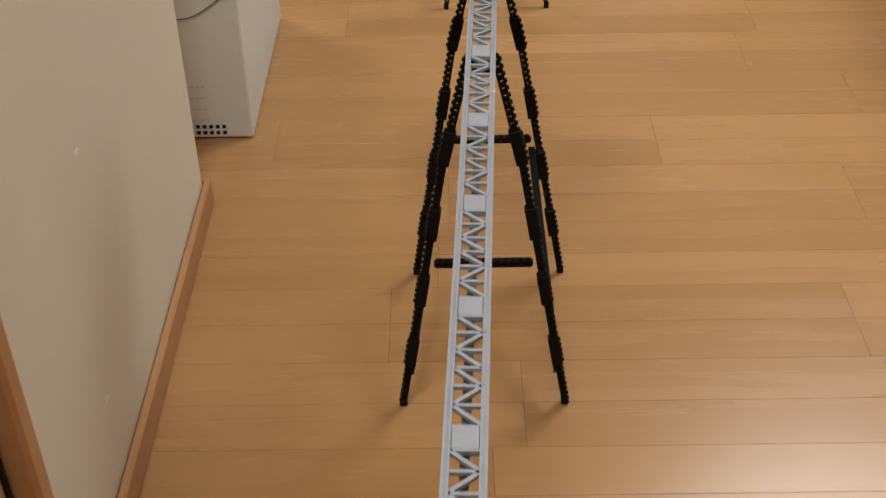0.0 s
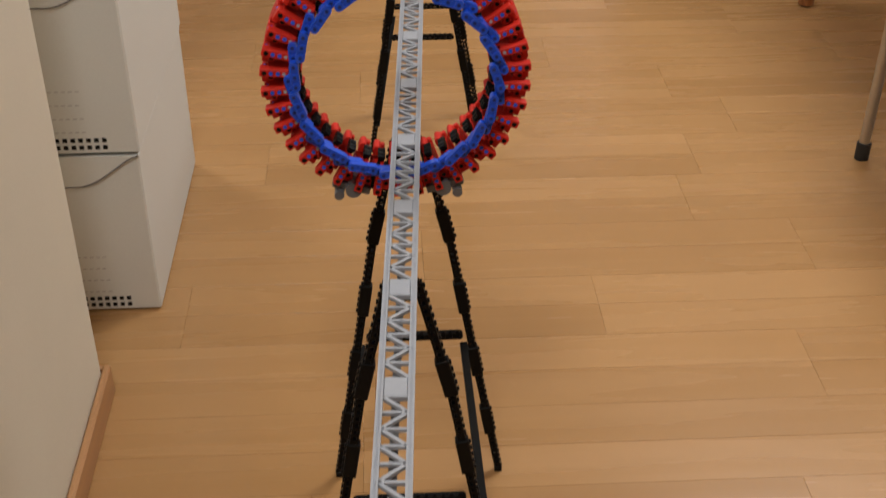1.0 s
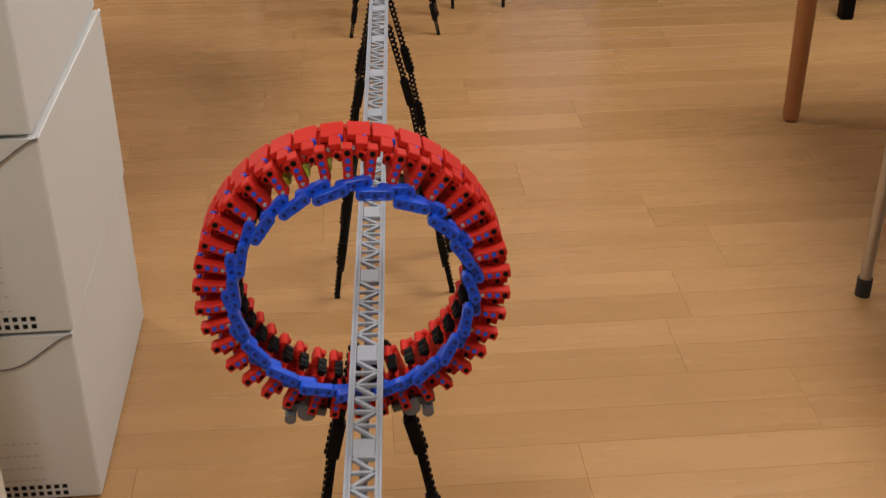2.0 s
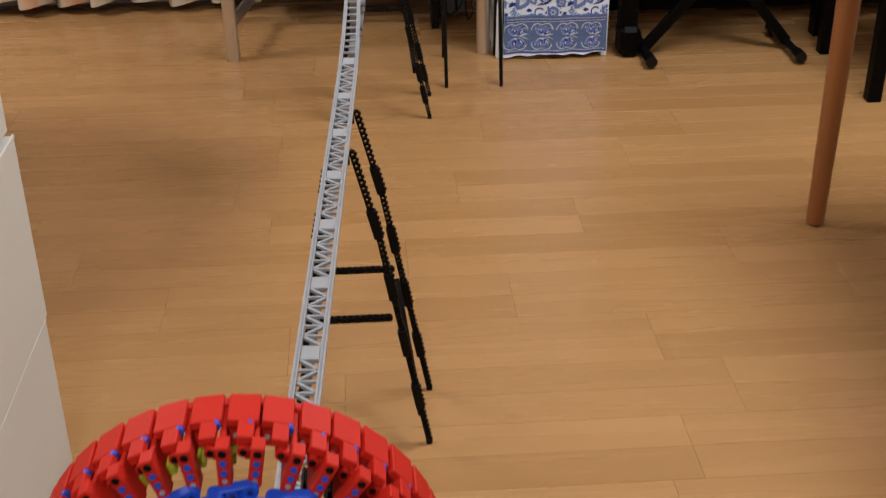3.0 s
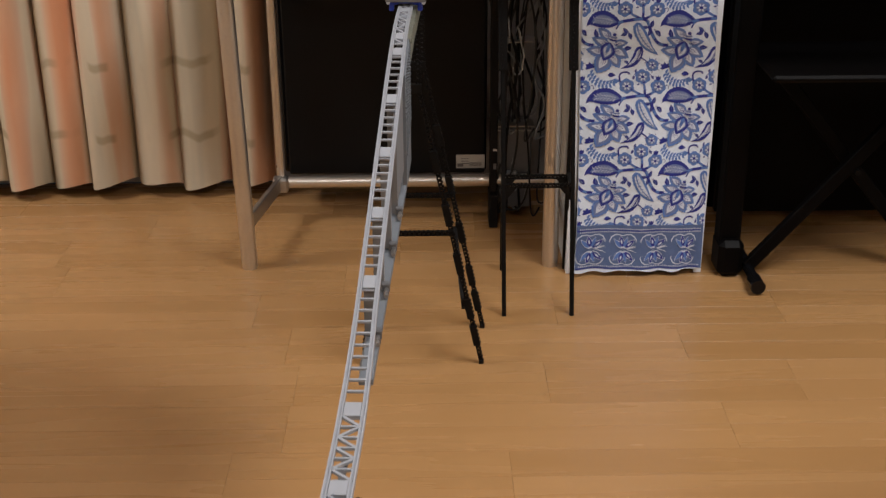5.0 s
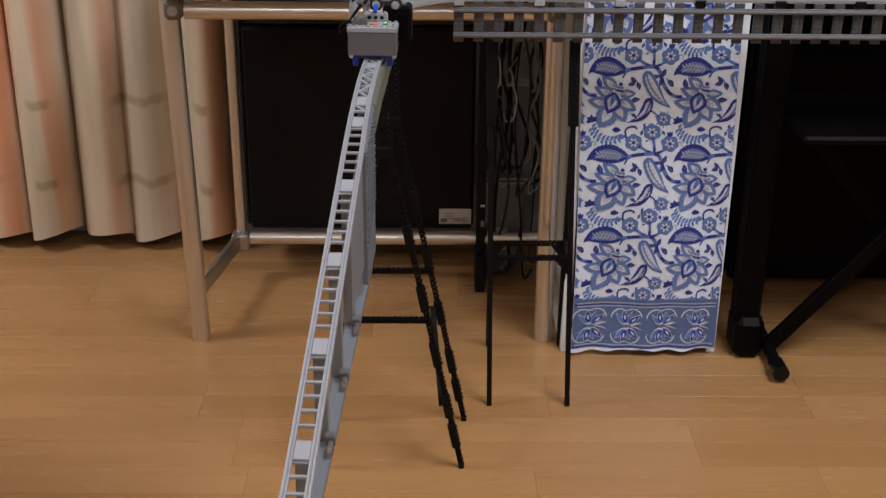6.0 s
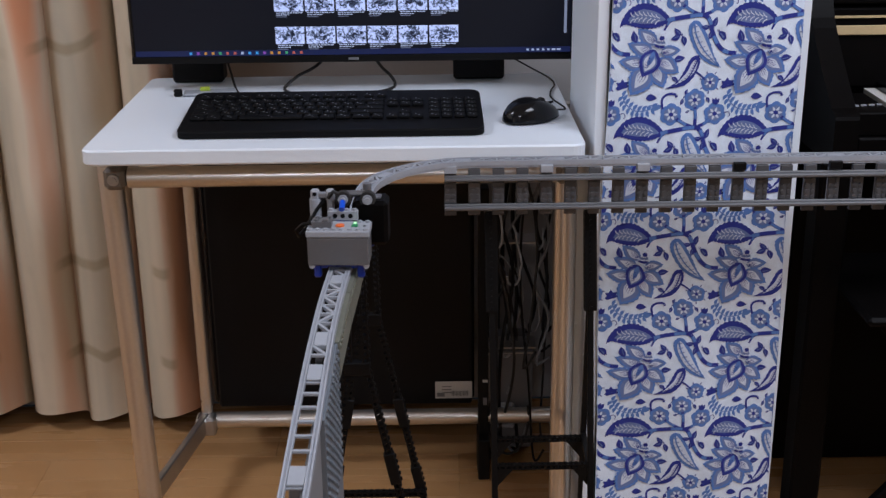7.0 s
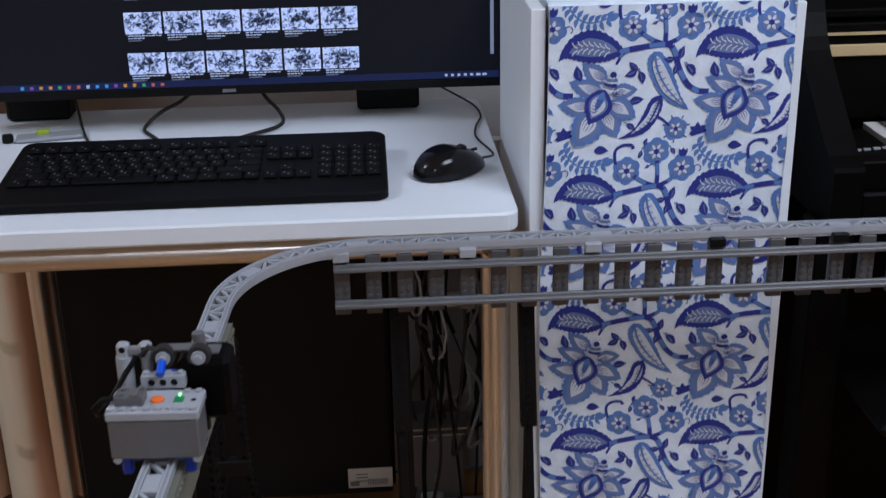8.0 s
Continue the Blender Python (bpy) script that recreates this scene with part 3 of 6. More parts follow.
for i in range(SEG):
    a = 360 * i / SEG
    rnd = random.Random(i)
    m = pose(0, 0, 0, 0, a + rnd.uniform(-0.4, 0.4), 0)
    seg = part("segment", MESH["segment"], None, ringt, m=m)
    for px, py, pz in ((0, -0.0004, 0.1035), (0.0045, 0.0285, 0.1125)):
        part("pin_end", MESH["pin_end"], None, seg, m=pose(px, py, pz))
    for k in ("back_plate", "dark_hole", "cover", "cover_step", "web", "inner_block"):
        part(k, MESH[k], None, seg)
    for px, py, pz, turn in ((0, 0, 0.109, 0), (0, 0, 0.1155, 0), (-0.0056, 0.0250, 0.1222, 0)):
        part("pin", MESH["pin"], None, seg, m=pose(px, py, pz, turn) @ Matrix.Scale(1.35 if py > 0.01 else 1.0, 4))
    part("knob", MESH["knob"], None, seg)
    part("slot", MESH["slot"], None, seg)
    b = part("blade", MESH["blade"], None, ringt, "blue overlapping beam on the inner rim", m=pose(0, -0.001 - 0.0072 * (i % 2), 0, 0, a + 2 + rnd.uniform(-1, 1), 0) @ Matrix.Translation((0, 0, (0.0968, 0.0932)[i % 2])) @ pose(0, 0, 0, 0, -13 + rnd.uniform(-5, 5), 0) @ Matrix.Translation((0, 0, -0.0935)))
    for px in (-0.0100, 0.0, 0.0100):
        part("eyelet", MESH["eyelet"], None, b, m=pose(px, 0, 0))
    if not (-40 < (a + 180) % 360 - 180 < 25):
        part("tread", MESH["tread"], None, ringt, "black rubber-like inner tread", m=m)
        part("lug", MESH["lug"], None, ringt, "red inner lug", m=m)
    if -35 < (a + 180) % 360 - 180 < 8:
        part("spacer", MESH["spacer"], None, ringt, "lime green spacer", m=m)
# cradle under the ring
cradle = thing("ring_cradle", "dark grey toy-brick cradle holding the ring at the track", "toy support")
for e in (-1, 1):
    g = Geo()
    x = RX + e * 0.058
    g.beam((x - e * 0.03, RF + 0.012, 0.452), (x + e * 0.006, RF + 0.012, 0.462), 0.008, 0.012, (0, 1, 0), 0.001)
    g.cyl((x, RF, 0.452), (x, RF + 0.03, 0.452), 0.005, 10)
    part("arm", g, "dgrey", cradle)
    part("roller", Geo().cyl((x - e * 0.014, RF + 0.002, 0.456), (x - e * 0.014, RF + 0.034, 0.456), 0.008, 14), "dgrey", cradle)
    part("bracket", Geo().beam((x - e * 0.03, RF + 0.02, 0.452), (x - e * 0.044, RF + 0.02, 0.475), 0.01, 0.014, (0, 1, 0), 0.001), "black", cradle)

# ---- the motor car on the track ----
p, d, s = along(s_at_y(3.612))
car_m = Matrix((s, d, s.cross(d))).transposed().to_4x4()
car_m.translation = p + Vector((0, 0, 0.001))
car = thing("monorail_car", "grey and blue toy-brick monorail car with battery box on the track", "toy train")
car.matrix_world = car_m
u = 0.001
g = Geo().box((0, 16 * u, 20 * u), (62 * u, 31 * u, 30 * u), 0.0012)
body = part("battery_box", g, "dgrey", car, "dark grey battery box")
g = Geo().box((0, 16.5 * u, 38.5 * u), (64 * u, 33 * u, 7 * u), 0.001)
for i in range(8):
    r = 3.2 if i in (0, 7) else 2.4
    g.cyl((-28 * u + i * 8 * u, 4.2 * u, 42 * u), (-28 * u + i * 8 * u, 4.2 * u, 43.8 * u), r * u, 10)
for i in (6, 7):
    g.cyl((-28 * u + i * 8 * u, 29 * u, 42 * u), (-28 * u + i * 8 * u, 29 * u, 43.8 * u), 2.4 * u, 10)
lid = part("lid", g, "lgrey", body, "light grey studded lid")
for x in (-27, 28):
    g = Geo().cyl((x * u, 1 * u, 4.5 * u), (x * u, 6 * u, 4.5 * u), 0.003, 10)
    part("corner_stud", g, "lgrey", body)
part("button", Geo().cyl((1 * u, 17 * u, 42 * u), (1 * u, 17 * u, 43.3 * u), 4.6 * u, 16), "orange", car, "round orange button")
part("switch", Geo().box((16 * u, 17 * u, 42.6 * u), (6.5 * u, 6.5 * u, 2 * u), 0.0004), "green", car, "green switch")
led = bpy.data.materials.new("green_led")
led.use_nodes = True
led.node_tree.nodes["Principled BSDF"].inputs["Emission Color"].default_value = (0.2, 1.0, 0.1, 1)
led.node_tree.nodes["Principled BSDF"].inputs["Emission Strength"].default_value = 2.0
part("led", Geo().cyl((15.5 * u, 24 * u, 42 * u), (15.5 * u, 24 * u, 43.4 * u), 1.2 * u, 8), led, car, "lit green pilot light")
part("socket", Geo().cyl((26 * u, 17 * u, 41.9 * u), (26 * u, 17 * u, 42.2 * u), 1.9 * u, 10), "dark", car)
g = Geo().box((2 * u, 38 * u, 47 * u), (31 * u, 7.8 * u, 10 * u), 0.0005)
for i in range(4):
    x = (-10 + 8 * i) * u
    g.cyl((x, 38 * u, 52 * u), (x, 38 * u, 53.8 * u), 2.4 * u, 10)
tb = part("technic_brick", g, "lgrey", car, "light grey brick with three round holes")
for i in range(3):
    x = (-6 + 8 * i) * u
    part("hole", Geo().cyl((x, 33.8 * u, 47 * u), (x, 35 * u, 47 * u), 2.5 * u, 10), "dark", tb)
g = Geo().box((-17 * u, 16 * u, 45.5 * u), (20 * u, 15 * u, 7 * u), 0.0006).box((-13 * u, 13 * u, 50 * u), (6 * u, 9 * u, 3 * u), 0.0005)
for x, y in ((-22, 20), (-22, 12), (-10, 21)):
    g.cyl((x * u, y * u, 48.5 * u), (x * u, y * u, 51 * u), 2.4 * u, 8)
part("plug", g, "dgrey", car, "grey studded plug")
wire = [(-27 * u, 16 * u, 45 * u), (-36 * u, 14 * u, 45 * u), (-43 * u, 14 * u, 38 * u), (-42 * u, 20 * u, 30 * u), (-36 * u, 34 * u, 34 * u), (-26 * u, 46 * u, 50 * u), (-18 * u, 50 * u, 60 * u)]
part("cable", Geo().tube(wire, 0.0020, 8), "black", car, "black ribbon cable")
wire = [(-14 * u, 48 * u, 62 * u), (-8 * u, 44 * u, 70 * u), (0, 45 * u, 66 * u)]
part("cable", Geo().tube(wire, 0.0022, 8), "rubber", car)
g = Geo().box((29 * u, 58 * u, 36 * u), (37 * u, 34 * u, 48 * u), 0.004)
motor = part("motor", g, "ebony", car, "square black motor with rounded edges")
part("motor_cap", Geo().box((34 * u, 58 * u, 60.5 * u), (12 * u, 14 * u, 2 * u), 0.0008), "dgrey", motor)
for x in (-28, -12):
    g = Geo().box((x * u, 52 * u, 64 * u), (9 * u, 8 * u, 13 * u), 0.002).cyl((x * u, 52 * u, 30 * u), (x * u, 52 * u, 60 * u), 6 * u if x == -28 else 4 * u, 12)
    cn = part("connector", g, "lgrey", car, "light grey axle connector")
    part("hole", Geo().cyl((x * u, 47.8 * u, 66 * u), (x * u, 49 * u, 66 * u), 2.3 * u, 10), "dark", cn)
part("link", Geo().box((-20 * u, 52 * u, 64 * u), (10 * u, 6 * u, 6 * u), 0.001), "mgrey", car)
part("yoke", Geo().box((15 * u, 50 * u, 66 * u), (38 * u, 7 * u, 7 * u), 0.003).cyl((26 * u, 54 * u, 62 * u), (26 * u, 54 * u, 76 * u), 0.0045, 10), "dgrey", car, "dark grey cross arm")
for x in (2, 27):
    w = part("wheel", Geo().cyl((x * u, 42 * u, 62 * u), (x * u, 50 * u, 62 * u), 8.2 * u, 18), "rubber", car)
    part("hub", Geo().cyl((x * u, 40.5 * u, 62 * u), (x * u, 43 * u, 62 * u), 5.2 * u, 14).cyl((x * u, 38 * u, 62 * u), (x * u, 43 * u, 62 * u), 2.8 * u, 10), "lgrey", w)
part("axle_pin", Geo().cyl((2 * u, 28 * u, 56 * u), (2 * u, 38 * u, 61 * u), 3.0 * u, 12), "blue", car, "blue axle pin")
for x in (-22, 22):
    g = Geo().box((x * u, 8 * u, -1 * u), (7.5 * u, 7 * u, 17 * u), 0.0015).box((x * u * 0.8, 9 * u, 3 * u), (12 * u, 5 * u, 6 * u), 0.001)
    part("skirt", g, "navy", car, "dark blue side skirt")
part("front_beam", Geo().box((0, 10 * u, 4 * u), (50 * u, 8 * u, 4 * u), 0.0008), "navy", car, "dark blue beam")
part("rear_beam", Geo().box((0, 70 * u, 6 * u), (60 * u, 10 * u, 7 * u), 0.001), "navy", car, "dark blue beam")
part("panel", Geo().box((4 * u, 84 * u, 16 * u), (40 * u, 18 * u, 24 * u), 0.001), "navy", car, "dark blue front panel")
for x in (-19, 19):
    for y in (50, 68):
        w = part("drive_wheel", Geo().cyl((x * u, y * u, -9 * u), (x * u, y * u, 0), 7 * u, 16), "rubber", car)
        part("hub", Geo().cyl((x * u, y * u, -1 * u), (x * u, y * u, 4 * u), 5 * u, 12), "lgrey", w)

# ---- storage boxes by the wall end ----
def storage_box(z, dx):
    w, dep, h = 0.26, 0.436, 0.2595
    t = thing("storage_box", "white card storage box with curved front flap in a stack", "box", (-0.392 + dx - w / 2, 2.045, z), "stacked storage boxes")
    part("body", Geo().box((0, dep / 2, h / 2 - 0.001), (w, dep, h - 0.004), 0.0025), "card", t)
    # lip with a curved cut in front
    edge = [(-w / 2, 0), (w / 2, 0)] + [(w / 2 - 0.001 - 0.09 * i / 12, -0.047 * (math.sin(math.pi / 2 * i / 12)) ** 1.4) for i in range(13)] + [(-w / 2 + 0.09 * (12 - i) / 12, -0.047 * math.sin(math.pi / 2 * (12 - i) / 12) ** 1.4) for i in range(12)]
    g = Geo()
    pts = [(x, -0.0032 + dy, h - 0.001 + y) for dy in (0, 0.004) for x, y in edge]
    n = len(edge)
    g.put(pts, [tuple(range(n)), tuple(range(2 * n - 1, n - 1, -1))] + [(i, n + i, n + (i + 1) % n, (i + 1) % n) for i in range(n)])
    g.box((w / 2 - 0.001, dep / 2, h - 0.0035), (0.0034, dep, 0.005), 0.001)
    part("lid_flap", g, "card", t, "white flap with curved lower edge")
    # thin tube on the flap's cut edge; its grey paints the shadow line there
    part("flap_edge_shade", Geo().tube([(x, -0.0032, h - 0.001 + y) for x, y in edge[2:15]] + [(x, -0.0032, h - 0.001 + y) for x, y in edge[15:]], 0.0011, 6), "ink", t, "cut edge of the flap, coloured grey as its shadow line")
    hole = mesh_of("vent_hole", Geo().box((0, 0, 0), (0.0062, 0.0022, 0.0062), 0.0004), "dark")
    for i in range(9):
        for j in range(2):
            part("vent_hole", hole, None, t, m=pose(w / 2 - 0.045 - i * 0.0105, 0.0002, 0.011 + j * 0.0108))
    for k in range(4):
        n = 9 - 2 * (k % 2)
        g = Geo()
        for i in range(n):
            g.box((w / 2 - 0.07 - i * 0.009 - 0.003 * (k == 2), -0.0001, 0.034 + k * 0.02), (0.0055, 0.0006, 0.0018))
        part("print_line", g, "faint", t, "faint grey line of print")
    return t


for i in range(3):
    storage_box(0.0015 + 0.2605 * i, (0.0, 0.003, -0.003)[i])

# ---- wall end: skirting and door frame ----
solo("baseboard", Geo().box((WX + 0.006, (1.073 + WY) / 2 + 0.005, 0.0235), (0.010, WY - 1.073 + 0.012, 0.047), 0.003), "base", "orange-brown wooden skirting along the wall", "baseboard", "structure")
solo("baseboard_end", Geo().box(((X0 + WX) / 2, WY + 0.006, 0.0235), (WX - X0, 0.012, 0.047), 0.003), "base", "orange-brown wooden skirting round the wall end", "baseboard", "structure")
casing = thing("door_1", "wooden door casing beside the cream wall", "door", (WX, 1.056, 0), kind="structure")
part("casing", Geo().box((0.004, 0.0, 1.05), (0.03, 0.026, 2.1), 0.004), "base", casing)
part("panel", Geo().box((-0.02, -0.42, 1.04), (0.03, 0.8, 2.08), 0.002), "pinewood", casing, "yellowish wooden door leaf")
part("stop", Geo().box((-0.008, -0.02, 1.05), (0.012, 0.008, 2.1), 0.001), "dark", casing)
solo("wall_hall", Geo().box(((X0 + WX) / 2 - 0.03, (Y0 + 1.041) / 2, TOP / 2), (WX - X0, 1.041 - Y0 - 0.002, TOP)), "plaster", "cream wall of the passage", "wall", "structure")

# ---- desk ----
desk = thing("desk", "small white-topped desk on aluminium pipe legs", "desk", (0.0275, 4.181, 0))
DX = 0.3285
g = Geo()
prof = [(0.0, 0.0), (0.0018, 0.0026), (0.0018, 0.0199), (0.0, 0.0225)]
for (i0, z0), (i1, z1) in zip(prof, prof[1:]):
    o0, o1 = rounded(-0.3575 + 0.0018 - i0, 0.3435 - 0.0018 + i0, -0.087 + 0.0018 - i0, 0.400, 0.018), rounded(-0.3575 + 0.0018 - i1, 0.3435 - 0.0018 + i1, -0.087 + 0.0018 - i1, 0.400, 0.018)
    n = len(o0)
    g.put([(x, y, 0.6775 + z0) for x, y in o0] + [(x, y, 0.6775 + z1) for x, y in o1], [(k, (k + 1) % n, n + (k + 1) % n, n + k) for k in range(n)])
o = rounded(-0.3557, 0.3417, -0.0852, 0.400, 0.018)
g.put([(x, y, 0.70) for x, y in o], [tuple(range(len(o)))]).put([(x, y, 0.6775) for x, y in o], [tuple(range(len(o)))[::-1]])
part("desktop", mesh_of("desktop", g, "white", True), None, desk, "white laminate top with rounded corners")
for x in (-DX, DX):
    leg = part("leg", Geo().cyl((x, 0, 0.012), (x * 1.038 if x < 0 else x * 0.99, 0, 0.655), 0.0175, 24), "alu", desk)
    part("foot", Geo().cyl((x, 0, 0), (x, 0, 0.014), 0.0165, 20, 0.0175), "alu", leg)
    xr = x * (0.86 if x < 0 else 1.08)
    part("leg", Geo().cyl((xr, 0.27, 0.086), (xr, 0.27, 0.6775), 0.0105, 20), "alu", desk)
    part("side_bar", Geo().beam((x, 0.0, 0.1), (xr, 0.27, 0.1), 0.012, 0.034, (0, 0, 1), 0.002), "steel", desk, "flat steel side channel")
    part("side_bar", Geo().cyl((x, 0.0, 0.637), (x, 0.27, 0.637), 0.014, 18), "alu", desk)
bar = part("front_bar", Geo().cyl((-DX + 0.015, -0.003, 0.637), (DX - 0.015, -0.003, 0.637), 0.0155, 24), "alu", desk)
for x in (-DX, DX):
    off = -0.002 if x < 0 else -0.004
    j = part("joint", Geo().box((x + off, -0.006, 0.640), (0.031, 0.038, 0.034), 0.006), "joint", desk, "steel clamp joint")
    part("bolt", Geo().cyl((x + off, -0.0285, 0.640), (x + off, -0.024, 0.640), 0.0085, 20).cyl((x + off, -0.0305, 0.640), (x + off, -0.0283, 0.640), 0.005, 6), "steel", j)
    part("leg_cap", Geo().cyl((x, 0.0, 0.652), (x, 0.0, 0.6775), 0.012, 20), "dark", desk)
    j = part("joint", Geo().box((x * (0.86 if x < 0 else 1.08), 0.255, 0.098), (0.036, 0.034, 0.034), 0.004), "steel", desk)
part("rear_bar", Geo().cyl((-DX + 0.05, 0.27, 0.098), (DX * 1.08, 0.27, 0.098), 0.0145, 20), "alu", desk, "bright aluminium foot bar")

# ---- black cabinet case under the desk ----
case = thing("computer_case", "large black computer case under the desk", "computer", (-0.003, 4.494, 0.097))
part("body", Geo().box((-0.008, 0.11, 0.225), (0.484, 0.17, 0.448), 0.004), "gloss", case)
part("front_panel", Geo().box((-0.004, 0.012, 0.2185), (0.466, 0.022, 0.43), 0.003), "casing", case)
lab = part("label", Geo().box((0.195, -0.0004, 0.033), (0.068, 0.0012, 0.034), 0.0003), "paper", case, "white paper label with small print")
g = Geo()
for i in range(12):
    g.box((0.192 + i * 0.0026, -0.0013, 0.026), (0.0014, 0.0006, 0.010))
for i in range(3):
    g.box((0.182, -0.0013, 0.028 + 0.006 * i), (0.018, 0.0006, 0.0016))
g.box((0.171, -0.0013, 0.024), (0.014, 0.0006, 0.008))
part("print", g, "ink", lab)
strip = thing("power_strip_panel", "tall black slim panel beside the computer case", "panel", (0.243, 4.43, 0.0))
part("plate", Geo().box((0, 0.0, 0.31), (0.018, 0.03, 0.46), 0.002).box((0, 0.0, 0.04), (0.02, 0.08, 0.08), 0.002), "dark", strip)
part("sticker", Geo().box((0.003, -0.0155, 0.185), (0.009, 0.001, 0.005)), "paper", strip)
part("print", Geo().box((0.003, -0.0155, 0.145), (0.007, 0.001, 0.014)), "ink", strip)
# cables
rnd = random.Random(5)
for i in range(17):
    x, y = 0.262 + 0.095 * rnd.random(), 4.42 + 0.18 * rnd.random()
    z1, low = rnd.uniform(0.62, 0.672), rnd.choice((0.02, 0.02, 0.12, 0.2))
    sway, n = rnd.uniform(0.012, 0.03), rnd.choice((4, 5, 6))
    path = [(x + sway * rnd.uniform(-1, 1) * (0.4 if k == 0 else 1), y + 0.015 * rnd.uniform(-1, 1), z1 + (low - z1) * k / n) for k in range(n + 1)]
    path.append((path[-1][0] + rnd.choice((-1, 1)) * rnd.uniform(0.015, 0.03), y, low + rnd.uniform(0.0, 0.03)))
    pale = i % 9 == 4
    solo("cable", Geo().tube(smooth3(path), rnd.uniform(0.0019, 0.0034), 7), "mgrey" if pale else ("rubber", "dark")[i % 2], ("pale grey" if pale else "black") + " cable hanging in the tangle behind the desk", "cable", group="cables under the desk")
loop = [(0.29 + 0.036 * math.cos(a), 4.44, 0.10 + 0.075 * math.sin(a)) for a in np.linspace(-0.3, math.pi + 0.6, 22)]
loop = [(x, y, 0.2 - z) for x, y, z in loop]
solo("cable", Geo().tube(loop, 0.0024, 7), "rubber", "black cable loop hanging near the floor under the desk", "cable", group="cables under the desk")
for k, (x, z, r, tone) in enumerate(((0.285, 0.50, 0.05, "lgrey"), (0.31, 0.44, 0.06, "lgrey"), (0.275, 0.36, 0.045, "mgrey"), (0.30, 0.28, 0.05, "lgrey"), (0.32, 0.55, 0.04, "mgrey"), (0.29, 0.2, 0.055, "mgrey"), (0.35, 0.33, 0.06, "mgrey"), (0.345, 0.47, 0.05, "lgrey"))):
    a0, a1 = rnd.uniform(-2.6, 0.5), rnd.uniform(1.2, 3.4)
    arc = [(x + r * math.cos(a) * rnd.uniform(0.62, 0.68) - 0.02 * (a - a0), 4.42 + 0.01 * k + 0.01 * math.sin(3 * a), z + r * math.sin(a) * 1.4) for a in np.linspace(a0, a0 + a1, 18)]
    solo("cable", Geo().tube(arc, 0.0021, 7), tone, "pale grey cable curling in the tangle behind the desk", "cable", group="cables under the desk")
box = thing("power_box", "dark grey power box with cables beside the desk leg", "power box", (0.295, 4.52, 0.02))
part("body", Geo().box((0, 0, 0.1), (0.08, 0.1, 0.2), 0.004), "dgrey", box)
for z in (0.19, 0.2, 0.4):
    part("shelf_plate", Geo().box((0, -0.03, z + 0.005), (0.09, 0.05, 0.003), 0.0005), "steel", box)
part("plug", Geo().box((-0.01, -0.05, 0.07), (0.035, 0.02, 0.05), 0.004), "lgrey", box)

# ---- monitor ----
mon = thing("monitor", "large black monitor showing a dark page of thumbnails", "monitor", (0.0315, 4.4545, 0.7005))
part("casing", Geo().box((0, 0.02, 0.254), (0.727, 0.036, 0.412), 0.004), "gloss", mon)
part("bezel", Geo().box((0, -0.0005, 0.0545), (0.725, 0.005, 0.011), 0.001), "dark", mon)
for x in (-0.2715, 0.2085):
    part("foot", Geo().box((x, 0.098, 0.024), (0.087, 0.045, 0.046), 0.004).box((x, 0.06, 0.062), (0.03, 0.06, 0.03), 0.002), "dark", mon)
part("maker_plate", Geo().box((0.0, -0.0035, 0.0545), (0.017, 0.001, 0.004)), "mgrey", mon)


def glow(name, colour, strength, noise=0.0, scale=60.0):
    m, nt, b = nodes_of(name)
    b.inputs["Base Color"].default_value = (0.01, 0.01, 0.01, 1)
    b.inputs["Roughness"].default_value = 0.35
    b.inputs["Specular IOR Level"].default_value = 0.12
    b.inputs["Emission Color"].default_value = (*colour, 1)
    b.inputs["Emission Strength"].default_value = strength
    if noise:
        v = coords(nt, (1, 1, 1), "Object")
        info = nt.nodes.new("ShaderNodeObjectInfo")
        mul = nt.nodes.new("ShaderNodeMath")
        mul.operation = "MULTIPLY"
        mul.inputs[1].default_value = 50.0
        nt.links.new(info.outputs["Random"], mul.inputs[0])
        sh = nt.nodes.new("ShaderNodeVectorMath")
        nt.links.new(v, sh.inputs[0])
        nt.links.new(mul.outputs[0], sh.inputs[1])
        n = add(nt, "ShaderNodeTexNoise", Scale=scale, Detail=5.0, Roughness=0.7, Distortion=0.8)
        nt.links.new(sh.outputs[0], n.inputs["Vector"])
        r = nt.nodes.new("ShaderNodeValToRGB")
        for pos, c in ((0.38, (0.01, 0.012, 0.025)), (0.45, (0.12, 0.15, 0.24)), (0.52, (0.62, 0.68, 0.95))):
            e = r.color_ramp.elements.new(pos)
            e.color = (*c, 1)
        r.color_ramp.elements[0].color = (0.006, 0.008, 0.015, 1)
        r.color_ramp.elements[-1].color = (0.75, 0.82, 1.0, 1)
        # the subject sits in the middle, paler towards the rim
        far = nt.nodes.new("ShaderNodeVectorMath")
        far.operation = "LENGTH"
        nt.links.new(coords(nt, (1.0, 1.0, 1.7)), far.inputs[0])
        rim = nt.nodes.new("ShaderNodeMath")
        rim.operation = "MULTIPLY_ADD"
        rim.inputs[1].default_value = 6.0
        rim.inputs[2].default_value = -0.12
        nt.links.new(far.outputs["Value"], rim.inputs[0])
        both = nt.nodes.new("ShaderNodeMath")
        nt.links.new(n.outputs[0], both.inputs[0])
        nt.links.new(rim.outputs[0], both.inputs[1])
        nt.links.new(both.outputs[0], r.inputs[0])
        nt.links.new(r.outputs[0], b.inputs["Emission Color"])
    return m


